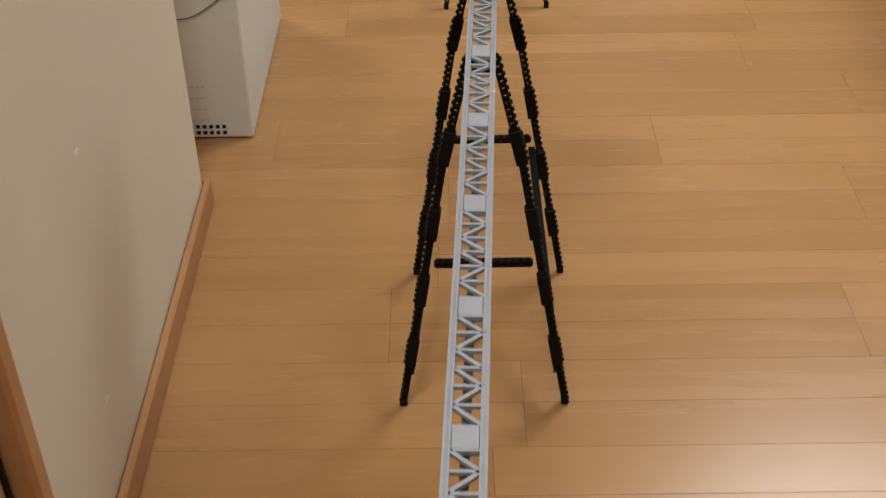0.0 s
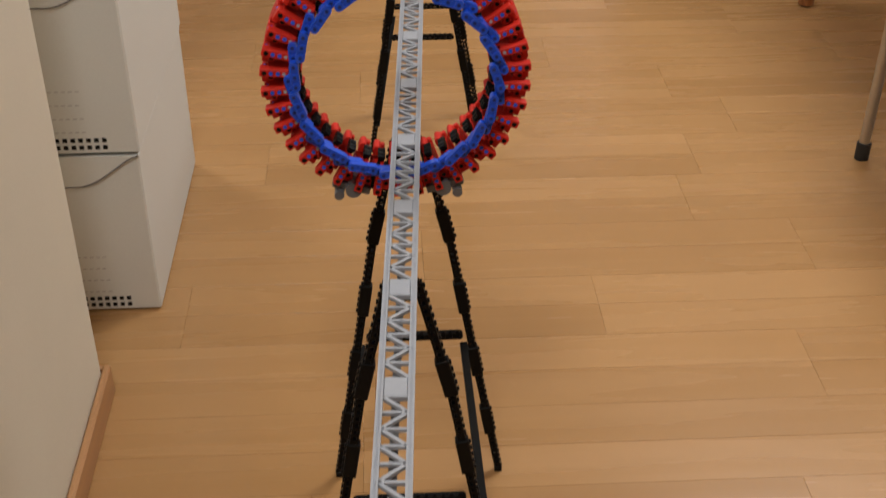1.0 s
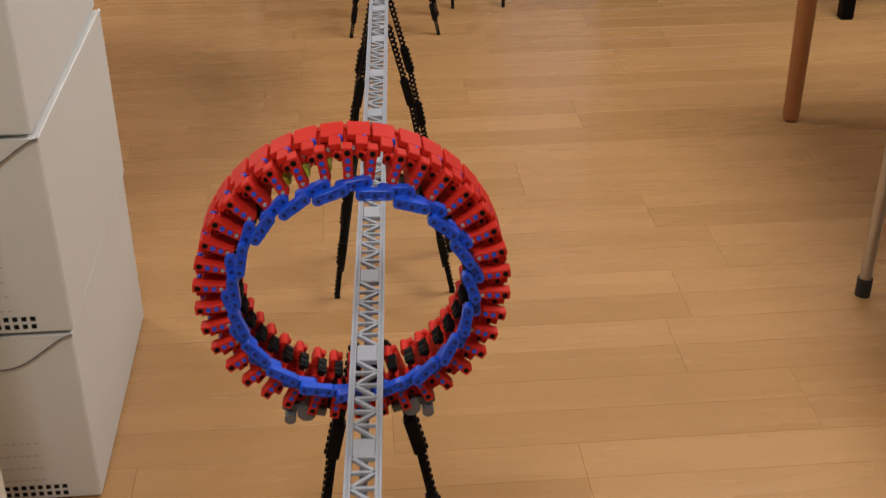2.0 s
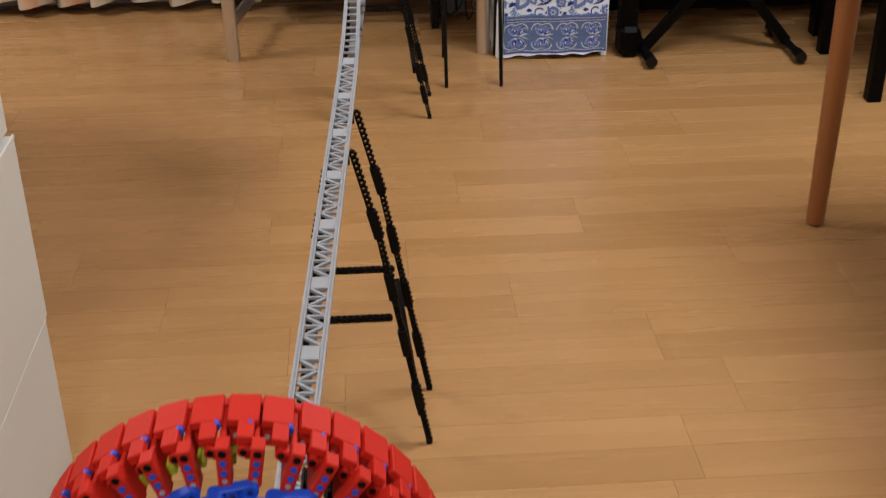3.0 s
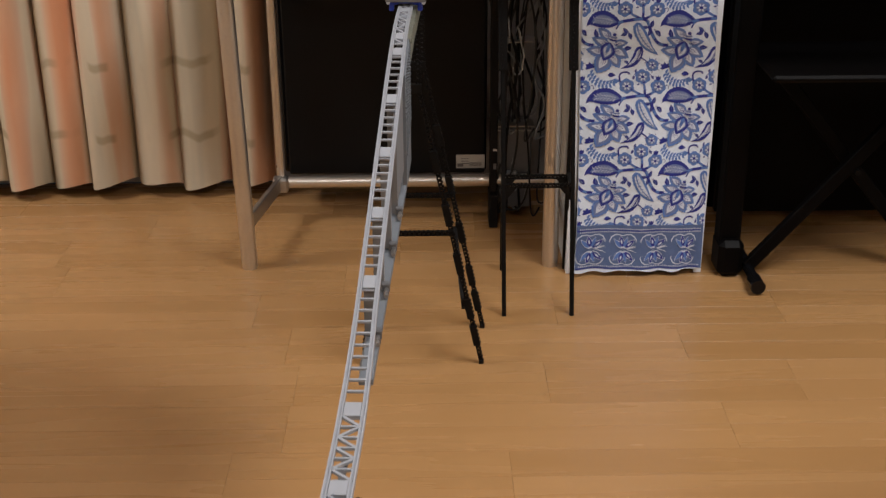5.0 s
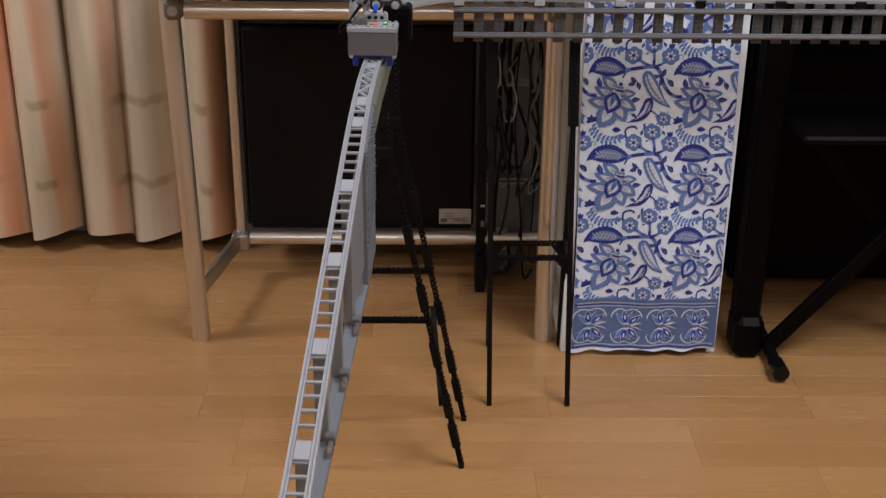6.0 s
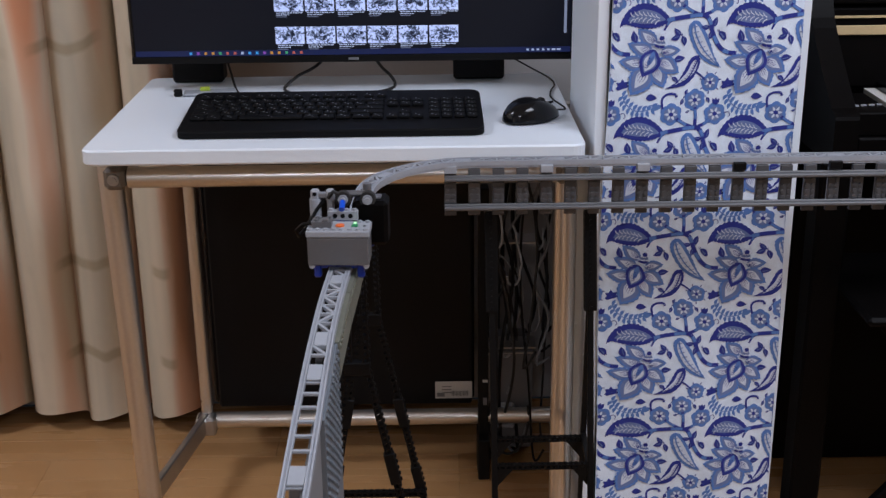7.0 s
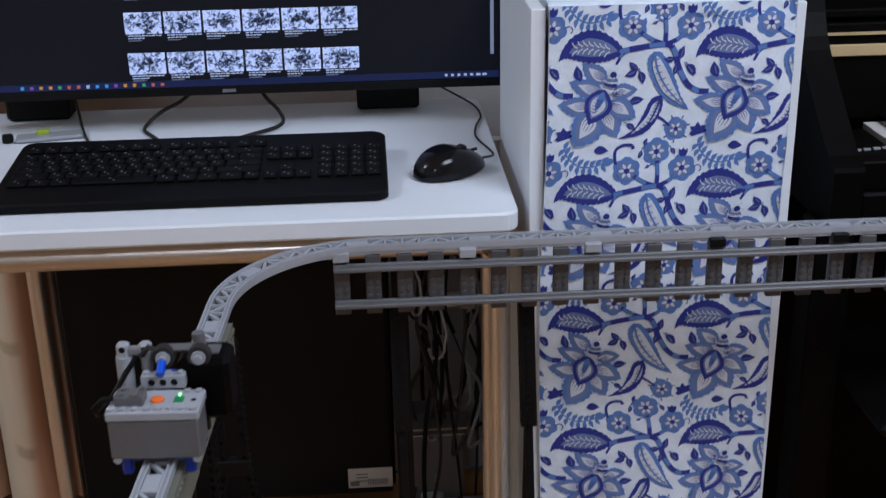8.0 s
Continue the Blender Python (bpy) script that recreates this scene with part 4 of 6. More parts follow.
SCREEN = part("screen", Geo().box((0, -0.0008, 0.259), (0.711, 0.0024, 0.396)), glow("screen_dark", (0.004, 0.005, 0.011), 0.7), mon, "lit dark screen page")
thumb = mesh_of("thumbnail", Geo().box((0, 0, 0), (0.0470, 0.0008, 0.0278)), glow("thumbnail_picture", (0.5, 0.6, 0.9), 1.15, 1.0, 170.0))
bar_g, text_w, text_d = glow("task_bar", (0.012, 0.018, 0.07), 0.9), glow("screen_text", (0.55, 0.6, 0.75), 1.0), glow("screen_text_dim", (0.2, 0.22, 0.3), 0.9)
for r in range(6):
    z = 0.0935 + 0.0525 * r
    for c in range(6):
        x = -0.1025 + 0.0501 * c
        part("thumbnail", thumb, None, SCREEN, m=pose(x, -0.0026, z))
        g = Geo()
        k = random.Random(r * 7 + c)
        for j in range(2):
            cur = x - 0.0205
            while cur < x + (0.019 if j == 0 else 0.0):
                w = k.uniform(0.002, 0.006)
                g.box((cur + w / 2, -0.0024, z - 0.0162 - 0.0032 * j), (w, 0.0005, 0.0015))
                cur += w + 0.0011
        part("caption", g, text_w, SCREEN)
        g = Geo().box((x - 0.012, -0.0024, z - 0.0225), (0.017, 0.0005, 0.0012))
        part("caption", g, text_d, SCREEN)
part("task_bar", Geo().box((0, -0.0022, 0.0655), (0.710, 0.0006, 0.009)), bar_g, SCREEN)
icon_mats = [glow("icon_%s" % n, c, 0.8) for n, c in (("blue", (0.1, 0.45, 0.9)), ("white", (0.6, 0.65, 0.8)), ("red", (0.7, 0.15, 0.1)), ("green", (0.1, 0.5, 0.2)), ("orange", (0.8, 0.35, 0.05)), ("violet", (0.35, 0.1, 0.5)))]
for i in range(16):
    part("task_icon", Geo().box((-0.2655 + i * 0.0120, -0.0027, 0.0655), (0.0042, 0.0005, 0.0042)), icon_mats[(i * 5 + i // 3) % 6], SCREEN)
for i in range(7):
    part("task_icon", Geo().box((0.285 + i * 0.0085, -0.0027, 0.0655), (0.004 + 0.002 * (i > 4), 0.0005, 0.003)), icon_mats[1], SCREEN)
part("scroll_bar", Geo().box((0.346, -0.0024, 0.272), (0.0045, 0.0006, 0.36)), glow("scroll_grey", (0.35, 0.38, 0.48), 0.7), SCREEN)
for i in range(9):
    part("menu_line", Geo().box((-0.32 + 0.004 * (i % 3), -0.0024, 0.172 + i * 0.012), (0.03 + 0.01 * (i % 3), 0.0005, 0.0016)), text_d, SCREEN)

# ---- keyboard and mouse ----
kb = thing("keyboard", "black wired keyboard on the white desktop", "keyboard", (0.0125, 4.147, 0.7005))
kb.scale = (1.014, 1, 1)
g = Geo()
o = rounded(-0.2165, 0.2165, 0, 0.188, 0.016)
n = len(o)
hh = lambda y: 0.011 + 0.016 * y / 0.188
g.put([(x, y, 0.001) for x, y in o] + [(x, y, hh(y) - 0.002) for x, y in o], [(k, (k + 1) % n, n + (k + 1) % n, n + k) for k in range(n)], True)
oi = rounded(-0.2145, 0.2145, 0.002, 0.186, 0.015)
g.put([(x, y, hh(y) - 0.002) for x, y in o] + [(x, y, hh(y)) for x, y in oi], [(k, (k + 1) % n, n + (k + 1) % n, n + k) for k in range(n)], True)
g.put([(x, y, hh(y)) for x, y in oi], [tuple(range(n))]).put([(x, y, 0.001) for x, y in o], [tuple(range(n))[::-1]])
part("body", g, "key", kb, "satin black body with rounded corners")
caps = {}


def cap(w):
    if w not in caps:
        caps[w] = mesh_of("key", Geo().box((0, 0, 0.0022), (w, 0.0155, 0.0044), 0.0016), "key")
    return caps[w]


rows = [[1] * 13 + [2], [1.5] + [1] * 11 + [1, 1.5], [1.75] + [1] * 11 + [2.25], [2.25] + [1] * 10 + [2.75], [1.25, 1.25, 1.25, 5.0, 1.25, 1.25, 1.25, 1.5, 1]]
tilt = math.degrees(math.atan2(0.016, 0.188))
legend = mesh_of("legend", Geo().box((-0.0030, 0.002, 0.0045), (0.0020, 0.0022, 0.0003)).box((0.0018, -0.003, 0.0045), (0.0018, 0.0016, 0.0003)), "mgrey")


def put_key(x, y, w):
    k = part("key", cap(round(w * 0.0186 - 0.0026, 4)), None, kb, m=pose(x, y + 0.022, hh(y + 0.022), tilt))
    part("legend", legend, None, k)


for r, row in enumerate(rows):
    x = -0.205
    for w in row:
        put_key(x + w * 0.0093, 0.107 - r * 0.0188, w)
        x += w * 0.0186
for c in range(14):
    put_key(-0.195 + c * 0.0188 + 0.006 * (c // 4), 0.131, 0.93)
for c in range(3):
    for r in (0, 1):
        put_key(0.0855 + c * 0.0186, 0.107 - r * 0.0188, 1)
put_key(0.104, 0.107 - 3 * 0.0188, 1)
for c in range(3):
    put_key(0.0855 + c * 0.0186, 0.107 - 4 * 0.0188, 1)
for c in range(4):
    for r in range(5):
        put_key(0.1465 + c * 0.0182, 0.107 - r * 0.0188, 0.97)
mouse = thing("mouse", "glossy black computer mouse beside the keyboard", "mouse", (0.306, 4.238, 0.7005))
mouse.rotation_euler = (0, 0, radians(-57))
mouse.scale = (0.86, 0.86, 0.86)
g = Geo()
n, rings = 28, 9
vs, fs = [], []
for i in range(rings + 1):
    a = math.pi / 2 * i / rings
    for k in range(n):
        t = 2 * math.pi * k / n
        wx, ly = 0.032 * (1 + 0.12 * math.cos(2 * t)), 0.056
        c, s0 = math.cos(t), math.sin(t)
        rr = (abs(c) ** 2.6 + abs(s0) ** 2.6) ** (-1 / 2.6)
        f = math.cos(a) ** 0.55
        nose = max(0.0, rr * s0 * f)
        vs.append((wx * rr * c * f * (1 - 0.24 * nose), ly * rr * s0 * f, 0.003 + 0.036 * math.sin(a) ** 0.9 * (1 - 0.25 * (rr * s0 * f) ** 2 - 0.22 * nose + 0.04 * (-s0))))
for i in range(rings):
    for k in range(n):
        fs.append((i * n + k, i * n + (k + 1) % n, (i + 1) * n + (k + 1) % n, (i + 1) * n + k))
g.put(vs, fs, True).put(vs[:n], [tuple(range(n))[::-1]])
part("shell", g, "gloss", mouse)
part("wheel", Geo().cyl((-0.004, 0.020, 0.0305), (0.004, 0.020, 0.0305), 0.0065, 14), "rubber", mouse)
part("button_gap", Geo().box((0, 0.036, 0.0255), (0.0012, 0.022, 0.004)), "dark", mouse)
solo("mouse_cable", Geo().tube(smooth3([(0.346, 4.266, 0.709), (0.362, 4.292, 0.7035), (0.361, 4.318, 0.7025), (0.349, 4.375, 0.7025), (0.353, 4.425, 0.7025), (0.364, 4.475, 0.7025), (0.360, 4.53, 0.7025), (0.335, 4.56, 0.712), (0.30, 4.57, 0.73)]), 0.0014, 7), "rubber", "thin black mouse cable on the desktop", "cable")
solo("monitor_cable", Geo().tube(smooth3([(0.0, 4.53, 0.76), (-0.036, 4.50, 0.733), (-0.062, 4.485, 0.722), (-0.082, 4.475, 0.708), (-0.084, 4.455, 0.7035), (-0.066, 4.42, 0.7035), (-0.05, 4.39, 0.7035)]), 0.0026, 7), "rubber", "black cable curling behind the keyboard", "cable")
solo("monitor_cable", Geo().tube(smooth3([(0.05, 4.53, 0.76), (0.074, 4.50, 0.732), (0.090, 4.482, 0.720), (0.098, 4.468, 0.708), (0.089, 4.45, 0.7035), (0.06, 4.42, 0.7035), (0.03, 4.39, 0.7035)]), 0.0026, 7), "rubber", "black cable curling behind the keyboard", "cable")
solo("monitor_cable", Geo().tube(smooth3([(-0.19, 4.53, 0.745), (-0.178, 4.50, 0.722), (-0.165, 4.46, 0.7035), (-0.145, 4.40, 0.7035)]), 0.002, 7), "rubber", "black cable dropping from the monitor to the desktop", "cable")
bits = thing("loose_parts", "small clear bag with grey and yellow toy parts", "parts bag", (-0.225, 4.44, 0.7005))
bits.rotation_euler = (0, 0, radians(12))
part("bag", Geo().box((0.02, 0, 0.003), (0.085, 0.03, 0.005), 0.0022), "lgrey", bits)
part("piece", Geo().box((-0.032, -0.004, 0.006), (0.014, 0.012, 0.011), 0.002), "dark", bits)
part("piece", Geo().box((0.012, 0.006, 0.008), (0.016, 0.01, 0.006), 0.001), "lime", bits)

# ---- white shelf with the printed cloth ----
shelf = thing("shelf_unit", "narrow white shelf unit with a cloth hung in front", "shelf", (0.527, 4.132, 0))
for x, w in ((-0.133, 0.016), (0.1435, 0.016)):
    part("side_panel", Geo().box((x, 0.15, 0.455), (w, 0.3, 0.91), 0.001), "white", shelf)
part("back_panel", Geo().box((0.005, 0.297, 0.455), (0.260, 0.006, 0.91)), "white", shelf)
for z in (0.03, 0.32, 0.61, 0.902):
    part("shelf_board", Geo().box((0.005, 0.155, z), (0.2595, 0.27, 0.016), 0.001), "white", shelf)

CX0, CX1, CTOP = 0.401, 0.674, 0.914


def cloth_y(x, z):
    f = 0.003 * math.sin(x * 31 + z * 3.1) + 0.0016 * math.sin(x * 57 - z * 7.3 + 1) + 0.0016 * math.sin(z * 19 + x * 23)
    low = math.exp(-max(z, 0) / 0.06)
    return 4.123 + f * (1.1 if z < 0.9 else 0.5) - 0.012 * low + 0.004 * low * math.sin(x * 90)


def edge_x(x, z):
    """Hems swing a little with height; the far hem folds back higher up."""
    k = (x - CX0) / (CX1 - CX0)
    u = min(max((z - 0.3) / 0.4, 0), 1)
    pull = -0.006 * math.exp(-((z - 0.57) / 0.09) ** 2) + 0.007 * min(max((0.50 - z) / 0.1, 0), 1)
    x += pull * min(1, 6 * k * (1 - k))
    return min(x, CX1 - 0.012 * u * u * (3 - 2 * u) + 0.003 * math.sin(z * 7 + 2)) + (1 - k) * 0.003 * math.sin(z * 9)


def fabric(name, colour, fine=900.0):
    m, nt, b = nodes_of(name)
    v = coords(nt)
    n1, n2 = add(nt, "ShaderNodeTexNoise", Scale=fine, Detail=2.0), add(nt, "ShaderNodeTexNoise", Scale=70.0, Detail=4.0)
    for n in (n1, n2):
        nt.links.new(v, n.inputs["Vector"])
    s = nt.nodes.new("ShaderNodeMath")
    nt.links.new(n1.outputs[0], s.inputs[0])
    nt.links.new(n2.outputs[0], s.inputs[1])
    r = add(nt, "ShaderNodeMapRange")
    r.inputs[1].default_value, r.inputs[2].default_value, r.inputs[3].default_value, r.inputs[4].default_value = 0.6, 1.4, 0.86, 1.14
    nt.links.new(s.outputs[0], r.inputs[0])
    h = add(nt, "ShaderNodeHueSaturation", Color=(*colour, 1))
    nt.links.new(r.outputs[0], h.inputs["Value"])
    nt.links.new(h.outputs[0], b.inputs["Base Color"])
    b.inputs["Roughness"].default_value = 0.9
    b.inputs["Specular IOR Level"].default_value = 0.15
    bp = add(nt, "ShaderNodeBump", Strength=0.25, Distance=0.0004)
    nt.links.new(n1.outputs[0], bp.inputs["Height"])
    nt.links.new(bp.outputs[0], b.inputs["Normal"])
    return m


M["cotton"] = fabric("white_cotton", (0.73, 0.82, 0.95))
M["navy"] = fabric("navy_print", (0.036, 0.046, 0.27))
M["mid"] = fabric("mid_blue_print", (0.115, 0.215, 0.53))
M["pale"] = fabric("pale_print", (0.62, 0.68, 0.80))
M["lilac"] = fabric("grey_lilac_print", (0.16, 0.215, 0.43))
M["slate"] = fabric("slate_blue_band", (0.105, 0.155, 0.31))

cloth = thing("hanging_cloth", "white cotton cloth block-printed with blue flowers, covering the shelf", "cloth")
g = Geo()
NX, NZ = 56, 190
for off, flip in ((0.0, False), (0.0016, True)):
    vs, fs = [], []
    for j in range(NZ + 1):
        z = 0.012 + (CTOP - 0.012) * j / NZ
        for i in range(NX + 1):
            x = CX0 + (CX1 - CX0) * i / NX
            hem = 0.002 * math.sin(x * 40) + 0.0015 * math.sin(x * 131 + 1) + 0.012 * (x - CX0) if j == 0 else 0
            vs.append((edge_x(x, z), cloth_y(x, z) + off, z + hem))
    for j in range(NZ):
        for i in range(NX):
            q = (j * (NX + 1) + i, j * (NX + 1) + i + 1, (j + 1) * (NX + 1) + i + 1, (j + 1) * (NX + 1) + i)
            fs.append(q[::-1] if flip else q)
    g.put(vs, fs, True)
# laid back over the top of the shelf
for off, flip in ((0.0, True), (0.0016, False)):
    vs = []
    for j in range(7):
        for i in range(NX + 1):
            x = CX0 + (CX1 - CX0) * i / NX
            bend = [(0, 0), (0.003, 0.0015), (0.008, 0.0022), (0.05, 0.0012), (0.1, 0.0018), (0.18, 0.0012), (0.27, 0.0015)][j]
            vs.append((edge_x(x, CTOP), cloth_y(x, CTOP) + bend[0] + 0.001, CTOP + bend[1] - off))
    fs = [(j * (NX + 1) + i, j * (NX + 1) + i + 1, (j + 1) * (NX + 1) + i + 1, (j + 1) * (NX + 1) + i) for j in range(6) for i in range(NX)]
    g.put(vs, fs if flip else [q[::-1] for q in fs], True)
part("fabric", g, "cotton", cloth)

PRINT = {k: Geo() for k in ("navy", "mid", "lilac", "pale")}
LIFT = {"mid": 0.0005, "navy": 0.0009, "lilac": 0.0011, "pale": 0.0013}


def patch(pts):
    """Rows of points across an outline, pairing its two sides."""
    n = len(pts)
    h = n // 2
    wide = max(math.hypot(pts[i][0] - pts[-i][0], pts[i][1] - pts[-i][1]) for i in range(1, h + 1))
    c = 1 + int(wide / 0.006)
    grid = [[(pts[i][0] + (pts[-i][0] - pts[i][0]) * k / c, pts[i][1] + (pts[-i][1] - pts[i][1]) * k / c) for k in range(c + 1)] for i in range(h + 1)]
    if n % 2:
        grid[h] = [(pts[h][0] + (pts[h + 1][0] - pts[h][0]) * k / c, pts[h][1] + (pts[h + 1][1] - pts[h][1]) * k / c) for k in range(c + 1)]
    fs = [(i * (c + 1) + k, i * (c + 1) + k + 1, (i + 1) * (c + 1) + k + 1, (i + 1) * (c + 1) + k) for i in range(h) for k in range(c)]
    return [p for row in grid for p in row], fs


def stamp(colour, pts, lift=0.0):
    """Lays a flat printed shape of (x, z) points on the cloth."""
    zs, xs = [p[1] for p in pts], [p[0] for p in pts]
    if max(xs) < CX0 + 0.001 or min(xs) > CX1 - 0.001 or max(zs) < 0.118 or min(zs) > CTOP:
        return
    flat, fs = patch(pts)
    out = []
    for x, z in flat:
        x, z = min(max(x, CX0 + 0.0008), CX1 - 0.0008), min(max(z, 0.116), CTOP)
        out.append((edge_x(x, z), cloth_y(x, z) - LIFT[colour] - lift, z))
    PRINT[colour].put(out, fs, True)


def strip(colour, pts, w0, w1=None, lift=0.0):
    """A printed stroke along points, in short quads."""
    w1 = w0 if w1 is None else w1
    n = len(pts)
    for i in range(n - 1):
        (x0, z0), (x1, z1) = pts[i], pts[i + 1]
        d = math.hypot(x1 - x0, z1 - z0) or 1
        nx, nz = -(z1 - z0) / d, (x1 - x0) / d
        a, b = w0 + (w1 - w0) * i / (n - 1), w0 + (w1 - w0) * (i + 1) / (n - 1)
        stamp(colour, [(x0 + nx * a, z0 + nz * a), (x0 - nx * a, z0 - nz * a), (x1 - nx * b, z1 - nz * b), (x1 + nx * b, z1 + nz * b)], lift)


def leaf_pts(x, z, ang, length, width, bend=0.0, n=9, jag=0.0):
    """Outline of a leaf that starts at (x, z)."""
    a = radians(ang)
    up, dn = [], []
    for i in range(n + 1):
        t = i / n
        w = width * math.sin(math.pi * t ** 0.8) + (jag * width * (i % 2) if 0 < i < n else 0)
        c = bend * length * math.sin(math.pi * t)
        up.append((t * length, c + w))
        dn.append((t * length, c - w))
    loc = up + dn[::-1][1:-1]
    return [(x + p * math.cos(a) - q * math.sin(a), z + p * math.sin(a) + q * math.cos(a)) for p, q in loc]


def rosette(x, z, r, lobes=6, spin=0):
    pts = []
    for i in range(lobes * 6):
        a = 2 * math.pi * i / (lobes * 6)
        rr = r * (0.87 + 0.15 * abs(math.cos(lobes * a / 2)))
        pts.append((x + rr * math.cos(a + spin), z + rr * math.sin(a + spin)))
    stamp("mid", pts)
    stamp("lilac", [(x + (px - x) * 0.66, z + (pz - z) * 0.66) for px, pz in pts])
    for i in range(lobes):
        a = 2 * math.pi * (i + 0.5) / lobes + spin
        leafx = leaf_pts(x + r * 0.14 * math.cos(a), z + r * 0.14 * math.sin(a), math.degrees(a), r * 0.46, r * 0.12, 0, 4)
        stamp("pale", leafx)
    c = [(x + r * 0.2 * math.cos(2 * math.pi * i / 8), z + r * 0.2 * math.sin(2 * math.pi * i / 8)) for i in range(8)]
    stamp("navy", c, 0.0007)


def curve(pts, n=8):
    """Smooth points through a few corners."""
    out = []
    for i in range(len(pts) - 1):
        p0, p1, p2, p3 = pts[max(i - 1, 0)], pts[i], pts[i + 1], pts[min(i + 2, len(pts) - 1)]
        for k in range(n):
            t = k / n
            out.append(tuple(0.5 * (2 * p1[j] + (p2[j] - p0[j]) * t + (2 * p0[j] - 5 * p1[j] + 4 * p2[j] - p3[j]) * t * t + (3 * p1[j] - p0[j] - 3 * p2[j] + p3[j]) * t ** 3) for j in (0, 1)))
    return out + [pts[-1]]


def flower(P):
    """Large blossom: seven pointed petals, a dark drop-shaped heart and a dotted bud."""
    drop = lambda p, q, wd, n, jag: leaf_pts(*p, math.degrees(math.atan2(q[1] - p[1], q[0] - p[0])), math.hypot(q[0] - p[0], q[1] - p[1]), wd * U, 0.03, n, jag)
    mix = lambda p, q, t: (p[0] + (q[0] - p[0]) * t, p[1] + (q[1] - p[1]) * t)
    petals = (((202, 156), (150, 118), 19), ((196, 179), (124, 154), 19), ((174, 206), (102, 199), 20), ((194, 210), (226, 267), 24), ((206, 196), (264, 229), 22), ((212, 178), (265, 171), 15), ((180, 214), (138, 287), 31))
    for n, (p, q, wd) in enumerate(petals):
        p, q, up = P(*p), P(*q), 0.0003 * n
        stamp("mid", drop(p, q, wd, 13, 0.13), up)
        stamp("lilac", drop(mix(p, q, 0.03), mix(p, q, 0.88), wd * 0.80, 9, 0.08), up - 0.0005)
        stamp("pale", drop(mix(p, q, 0.06), mix(p, q, 0.74), wd * 0.50, 7, 0), up - 0.0006)
        ux, uz = q[0] - p[0], q[1] - p[1]
        for k in (-1.5, -0.5, 0.5, 1.5):
            g = k * wd * U * 0.17 / math.hypot(ux, uz)
            strip("navy", [(p[0] + ux * t - uz * g * f, p[1] + uz * t + ux * g * f) for t, f in ((0.12, 0.6), (0.34, 1.3), (0.55 - 0.06 * abs(k), 1.1))], 0.0005, 0.0002, up - 0.00015)
    p, q = P(197, 170), P(166, 240)
    stamp("navy", drop(p, q, 27, 13, 0.05), 0.0019)
    stamp("lilac", drop(mix(p, q, 0.12), mix(p, q, 0.84), 19.5, 11, 0), 0.0018)
    stamp("pale", drop(mix(p, q, 0.18), mix(p, q, 0.78), 15, 9, 0), 0.0017)
    stamp("mid", drop(mix(p, q, 0.05), mix(p, q, 0.62), 6.5, 7, 0.2), 0.0027)
    for k in range(5):
        c = mix(p, q, 0.34 + 0.08 * k)
        for e in (-1, 1):
            strip("navy", [c, (c[0] + e * 8 * U, c[1] + 5 * U)], 0.0005, 0.0002, 0.0025)
    # bud
    stamp("navy", [(P(214, 142)[0] + 7 * U * math.cos(q), P(214, 142)[1] + 7 * U * math.sin(q)) for q in np.linspace(0, 5.6, 9)], 0.0012)
    for a0, b0, a1, b1, count in ((206, 131, 221, 129, 4), (203, 146, 225, 143, 5), (194, 152, 222, 156, 7), (190, 166, 224, 172, 8)):
        for k in range(count):
            px, pz = P(a0 + (a1 - a0) * k / (count - 1), b0 + (b1 - b0) * k / (count - 1) + 3 * math.sin(math.pi * k / (count - 1)))
            stamp("pale", [(px + 0.0012 * math.cos(v), pz + 0.0012 * math.sin(v)) for v in np.linspace(0, 5.4, 6)], 0.0030)
    for a0, b0, a1, b1 in ((196, 157, 221, 162), (200, 149, 222, 150)):
        strip("navy" if b0 > 150 else "lilac", [P(a0, b0), P((a0 + a1) / 2, (b0 + b1) / 2 + 3), P(a1, b1)], 4.5 * U, None, 0.0024)


U, W = 0.148 / 283, 0.1565 / 287


def band(colour, left, right, lift=0.0):
    """A printed shape between two lines of equal length."""
    stamp(colour, left + right[::-1][1:-1] if left[0] == right[0] else left + right[::-1], lift)


